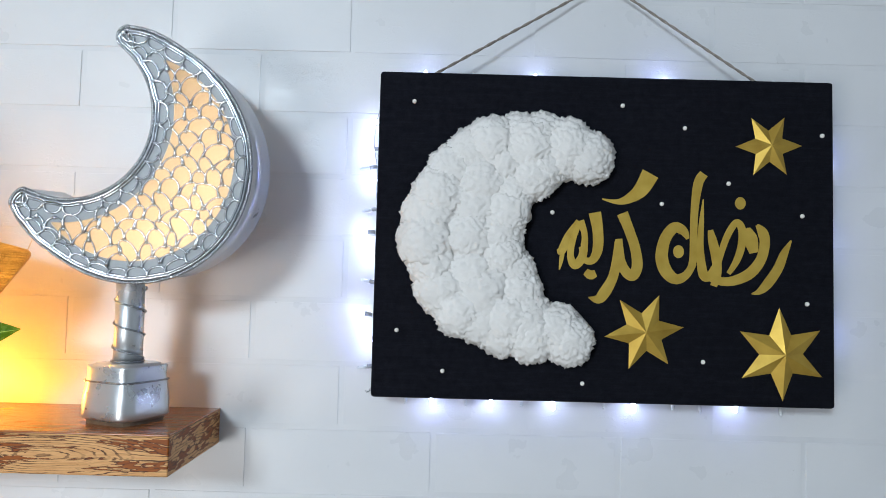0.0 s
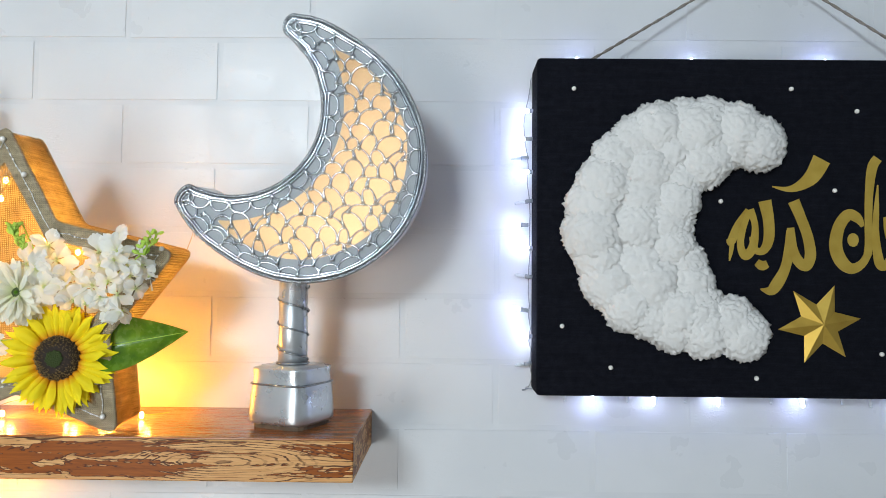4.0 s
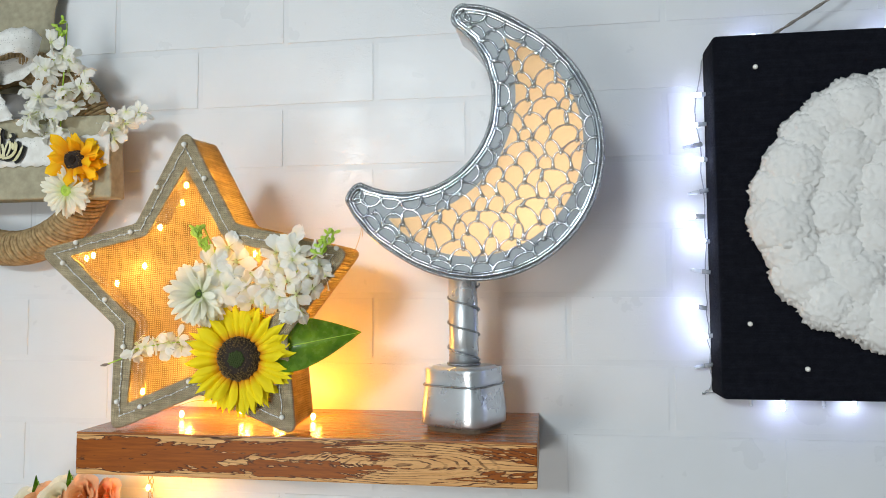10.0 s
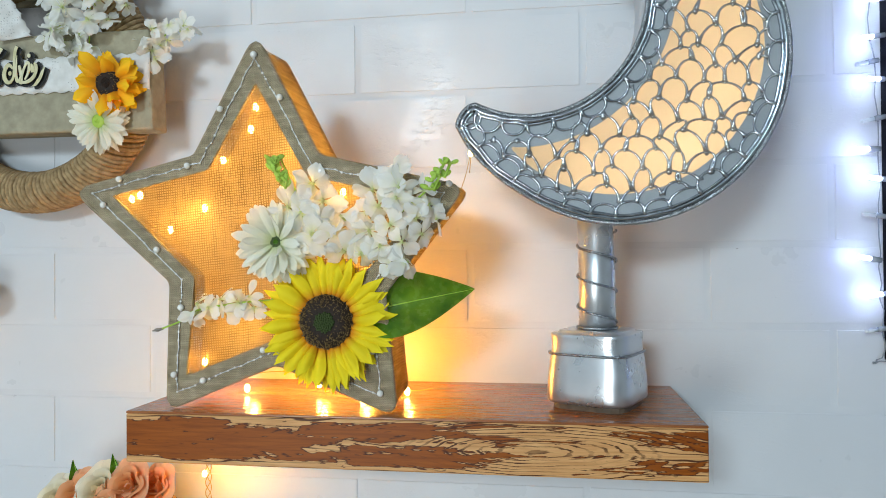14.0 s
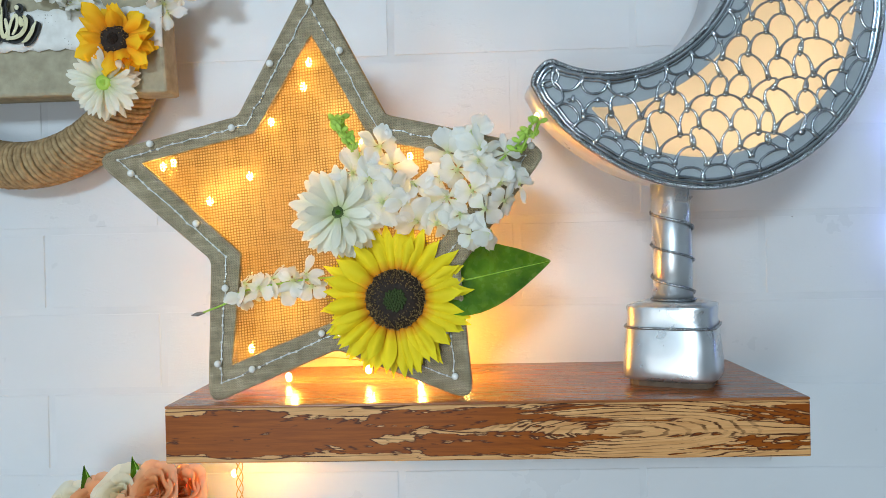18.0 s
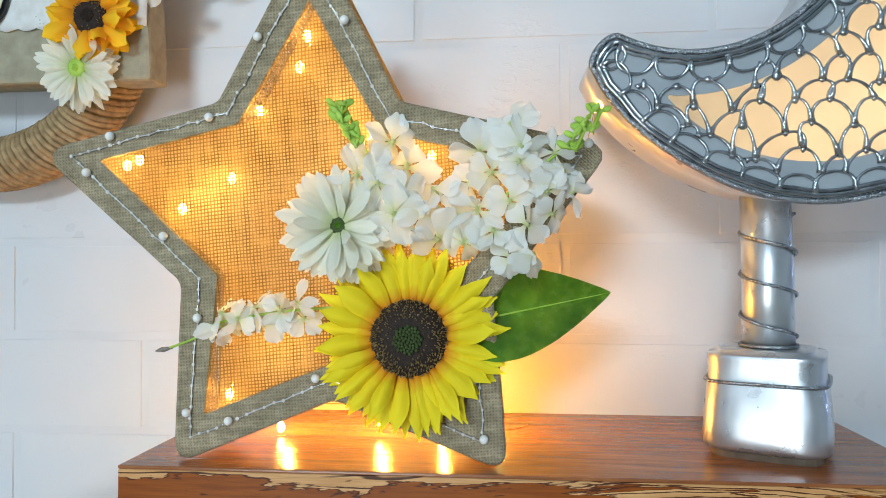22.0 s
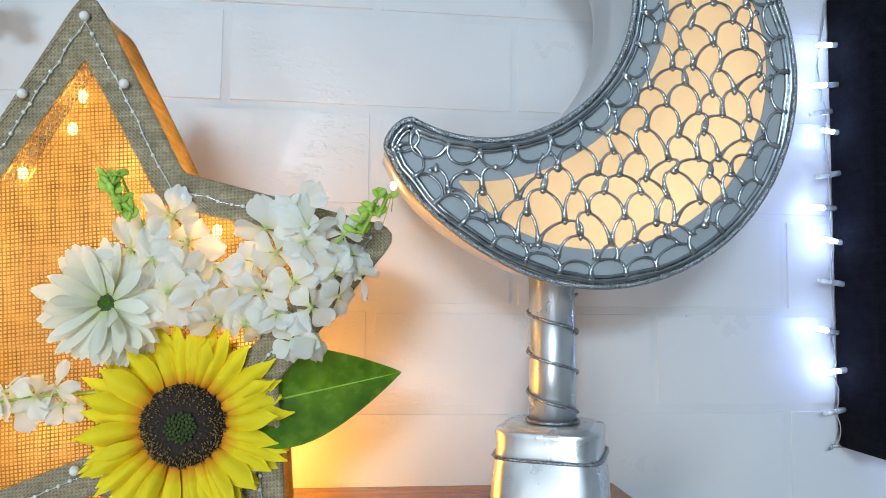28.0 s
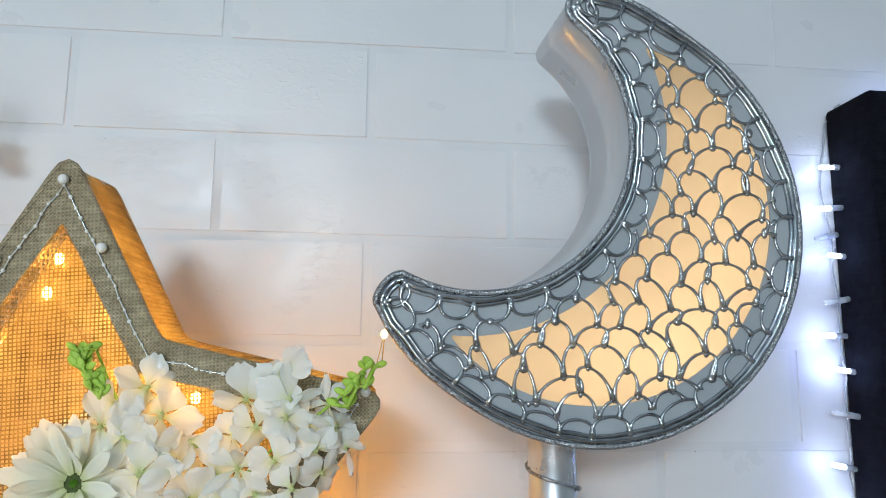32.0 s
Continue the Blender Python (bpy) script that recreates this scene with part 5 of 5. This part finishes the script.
spots = [(-0.215 + 0.052 * k / 11 + rw.uniform(-0.006, 0.006), 0.736 + rw.uniform(-0.008, 0.008), 1.628 + 0.034 * k / 11 + rw.uniform(-0.013, 0.013)) for k in range(12)]
blossom_spray(wreath, ((-0.24, 0.742, 1.61), (-0.20, 0.740, 1.64), (-0.165, 0.740, 1.665)), spots, 0.92, "short spray of white cloth blossoms", 33)
blossom_spray(wreath, ((-0.30, 0.735, 1.65), (-0.30, 0.728, 1.67)), [(-0.303, 0.724, 1.672), (-0.296, 0.722, 1.656), (-0.306, 0.724, 1.648), (-0.310, 0.726, 1.690), (-0.288, 0.722, 1.642)], 0.95, "small white cloth blossoms", 34)

# ---- roses below the shelf, and the wire that hangs there ----
roses = thing("rose_cluster", (-0.235, YB, 1.17), "cluster of peach and ivory cloth roses on the wall", "flowers")
part("pad", ball(bmesh.new(), (-0.245, 0.768, 1.165), 0.05, 20, 12, (1.1, 0.54, 0.34)), JUTE, roses, "jute backing")
def rose_petal(radius, height, flare, span, material, seed):
    """A cupped petal round the axis -y, its rim rolled outwards."""
    r = random.Random(seed)
    bm = bmesh.new()
    ph = r.uniform(0, 6)
    rows = []
    for i in range(9):
        t = i / 8
        row = []
        for j in range(11):
            u = j / 5 - 1
            a = radians(span / 2) * u * (0.45 + 0.55 * math.sin(math.pi / 2 * min(1, t * 1.5)))
            q = radius * (0.25 + 0.75 * t ** 0.6) + flare * t ** 4 * (1 - 0.3 * u * u) + 0.0022 * t * t * math.sin(3.4 * u + ph)
            h = height * (t - 0.22 * t * u ** 4) - flare * 0.6 * t ** 8 + 0.0020 * t * math.sin(5 * u + 2 * ph)
            row.append(bm.verts.new((q * math.sin(a), 0.006 - h, q * math.cos(a))))
        rows.append(row)
    for p, q in zip(rows, rows[1:]):
        for j in range(10):
            bm.faces.new((p[j], q[j], q[j + 1], p[j + 1]))
    return mesh_of(bm, "petal", material)


ROSE_LAYERS = ((2, 0.0050, 0.0200, 0.0005, 210), (3, 0.0090, 0.0205, 0.0020, 150), (4, 0.0140, 0.0195, 0.0050, 125), (5, 0.0185, 0.0160, 0.0090, 110))
ROSEP = {m.name: [[rose_petal(*layer[1:], m, 5 * k + v) for v in range(2)] for k, layer in enumerate(ROSE_LAYERS)] for m in (PEACH, IVORY)}
for x, y, z, s, m in ((-0.180, 0.712, 1.209, 0.85, PEACH), (-0.208, 0.700, 1.213, 0.9, PEACH), (-0.246, 0.702, 1.206, 1.0, IVORY), (-0.280, 0.705, 1.198, 1.0, PEACH), (-0.228, 0.690, 1.190, 1.0, PEACH), (-0.312, 0.712, 1.192, 0.95, IVORY), (-0.268, 0.695, 1.175, 0.9, PEACH)):
    n = Vector((rw.uniform(-0.3, 0.3), -1, 0.55))
    base = facing((-0.18 + (x + 0.18) * 0.78, y, z - 0.008), n)
    bm = ball(bmesh.new(), (0, 0, 0), 0.0045 * s, 10, 7, (1, 1.6, 1))
    bmesh.ops.transform(bm, matrix=base, verts=bm.verts)
    rose = part("rose", bm, m, roses, "cloth rose, " + ("peach" if m is PEACH else "ivory"))
    for layer, (count, *_) in enumerate(ROSE_LAYERS):
        for k in range(count):
            pm = base @ Matrix.Rotation(6.283 * (k + rw.uniform(-0.12, 0.12)) / count + layer, 4, "Y") @ Matrix.Scale(s * rw.uniform(0.94, 1.06), 4)
            piece("petal", ROSEP[m.name][layer][k % 2], pm, rose)
for p, q in (((-0.215, 0.715, 1.20), (-0.222, 0.70, 1.228)), ((-0.262, 0.72, 1.19), (-0.268, 0.705, 1.219))):
    leaf(roses, p, q, 0.018, (0.2, -1, 0.1), "small green leaf")
hang = thing("hanging_wire", (-0.140, 0.74, SZ0), "thin copper wire with amber bulbs below the shelf", "string lights")
for k in range(3):
    part("wire", tube(bmesh.new(), [(-0.143 + 0.003 * math.sin(j * 0.55 + 2.1 * k), 0.742 + 0.002 * math.cos(j * 0.55 + 2.1 * k), SZ0 - 0.0027 * j) for j in range(36)], 0.0005, 4), COPPER, hang)
for x, z, w in ((-0.128, 1.238, 0.20), (-0.150, 1.205, 0.15)):
    piece("bulb", AMBERMESH, Matrix.Translation((x, 0.748, z)), hang)
    lamp("amber_light", "POINT", (x, 0.752, z), w, AMBER, 0.004)

# ---- the end of another jute-wound ornament ----
ornament = thing("jute_ornament", (-0.56, YB, 1.372), "brown jute-wound ornament fixed to the wall", "ornament")
bm = bmesh.new()
pts = [(-0.75 + 0.346 * k / 120, 0.745, 1.389) for k in range(121)]
tube(bm, pts, [0.018 * (1 + 0.05 * abs(math.sin(k * 1.3))) * (1 if k < 112 else math.sqrt(max(0.02, 1 - ((k - 112) / 8.2) ** 2))) for k in range(121)], 16)
part("roll", bm, JUTE, ornament)
part("bracket", box(-0.58, -0.54, 0.75, YB, 1.38, 1.398, 0.002), JUTE, ornament)
# unseen lamp, added to put a warm glow on the wall round the roll
lamp("amber_light", "POINT", (-0.50, 0.73, 1.34), 0.07, AMBER, 0.01)

# ---- the bricks of the wall ----
PITCH_X, PITCH_Z, ROW0, GAP = 0.2325, 0.0795, 1.2735, 0.0068
bm = box(-PITCH_X / 2 + GAP / 2, PITCH_X / 2 - GAP / 2, 0, 0.005, -PITCH_Z / 2 + GAP / 2, PITCH_Z / 2 - GAP / 2)
front = [e for e in bm.edges if all(v.co.y < 1e-6 for v in e.verts)]
bmesh.ops.bevel(bm, geom=front, offset=0.0005, segments=2, affect="EDGES")
BRICK = mesh_of(bm, "brick", WALL, False)
rest = []
rb = random.Random(9)
for j in range(-17, 17):
    z = ROW0 + (j + 0.5) * PITCH_Z
    for i in range(-8, 12):
        x = -0.001 + (i + 0.5) * PITCH_X + (0.1175 if j % 2 else 0.0)
        if x - 0.12 < X0 or x + 0.12 > X1 or z + 0.04 > Z1 or z - 0.04 < 0:
            continue
        m = Matrix.Translation((x, YB + rb.uniform(0, 0.0004), z)) @ Matrix.Rotation(radians(rb.uniform(-0.25, 0.25)), 4, "Y")
        if -0.75 < x < 1.5 and 0.95 < z < 2.1:
            piece("brick", BRICK, m, wall)
        else:
            rest.append(m)
me = bpy.data.meshes.new("far_bricks")
vs, fs = [], []
for m in rest:
    k = len(vs)
    vs += [tuple(m @ v.co) for v in BRICK.vertices]
    fs += [tuple(k + i for i in p.vertices) for p in BRICK.polygons]
me.from_pydata(vs, [], fs)
me.materials.append(WALL)
far = new("far_bricks", me)
far.parent = wall
tagged(far, kind="stuff")
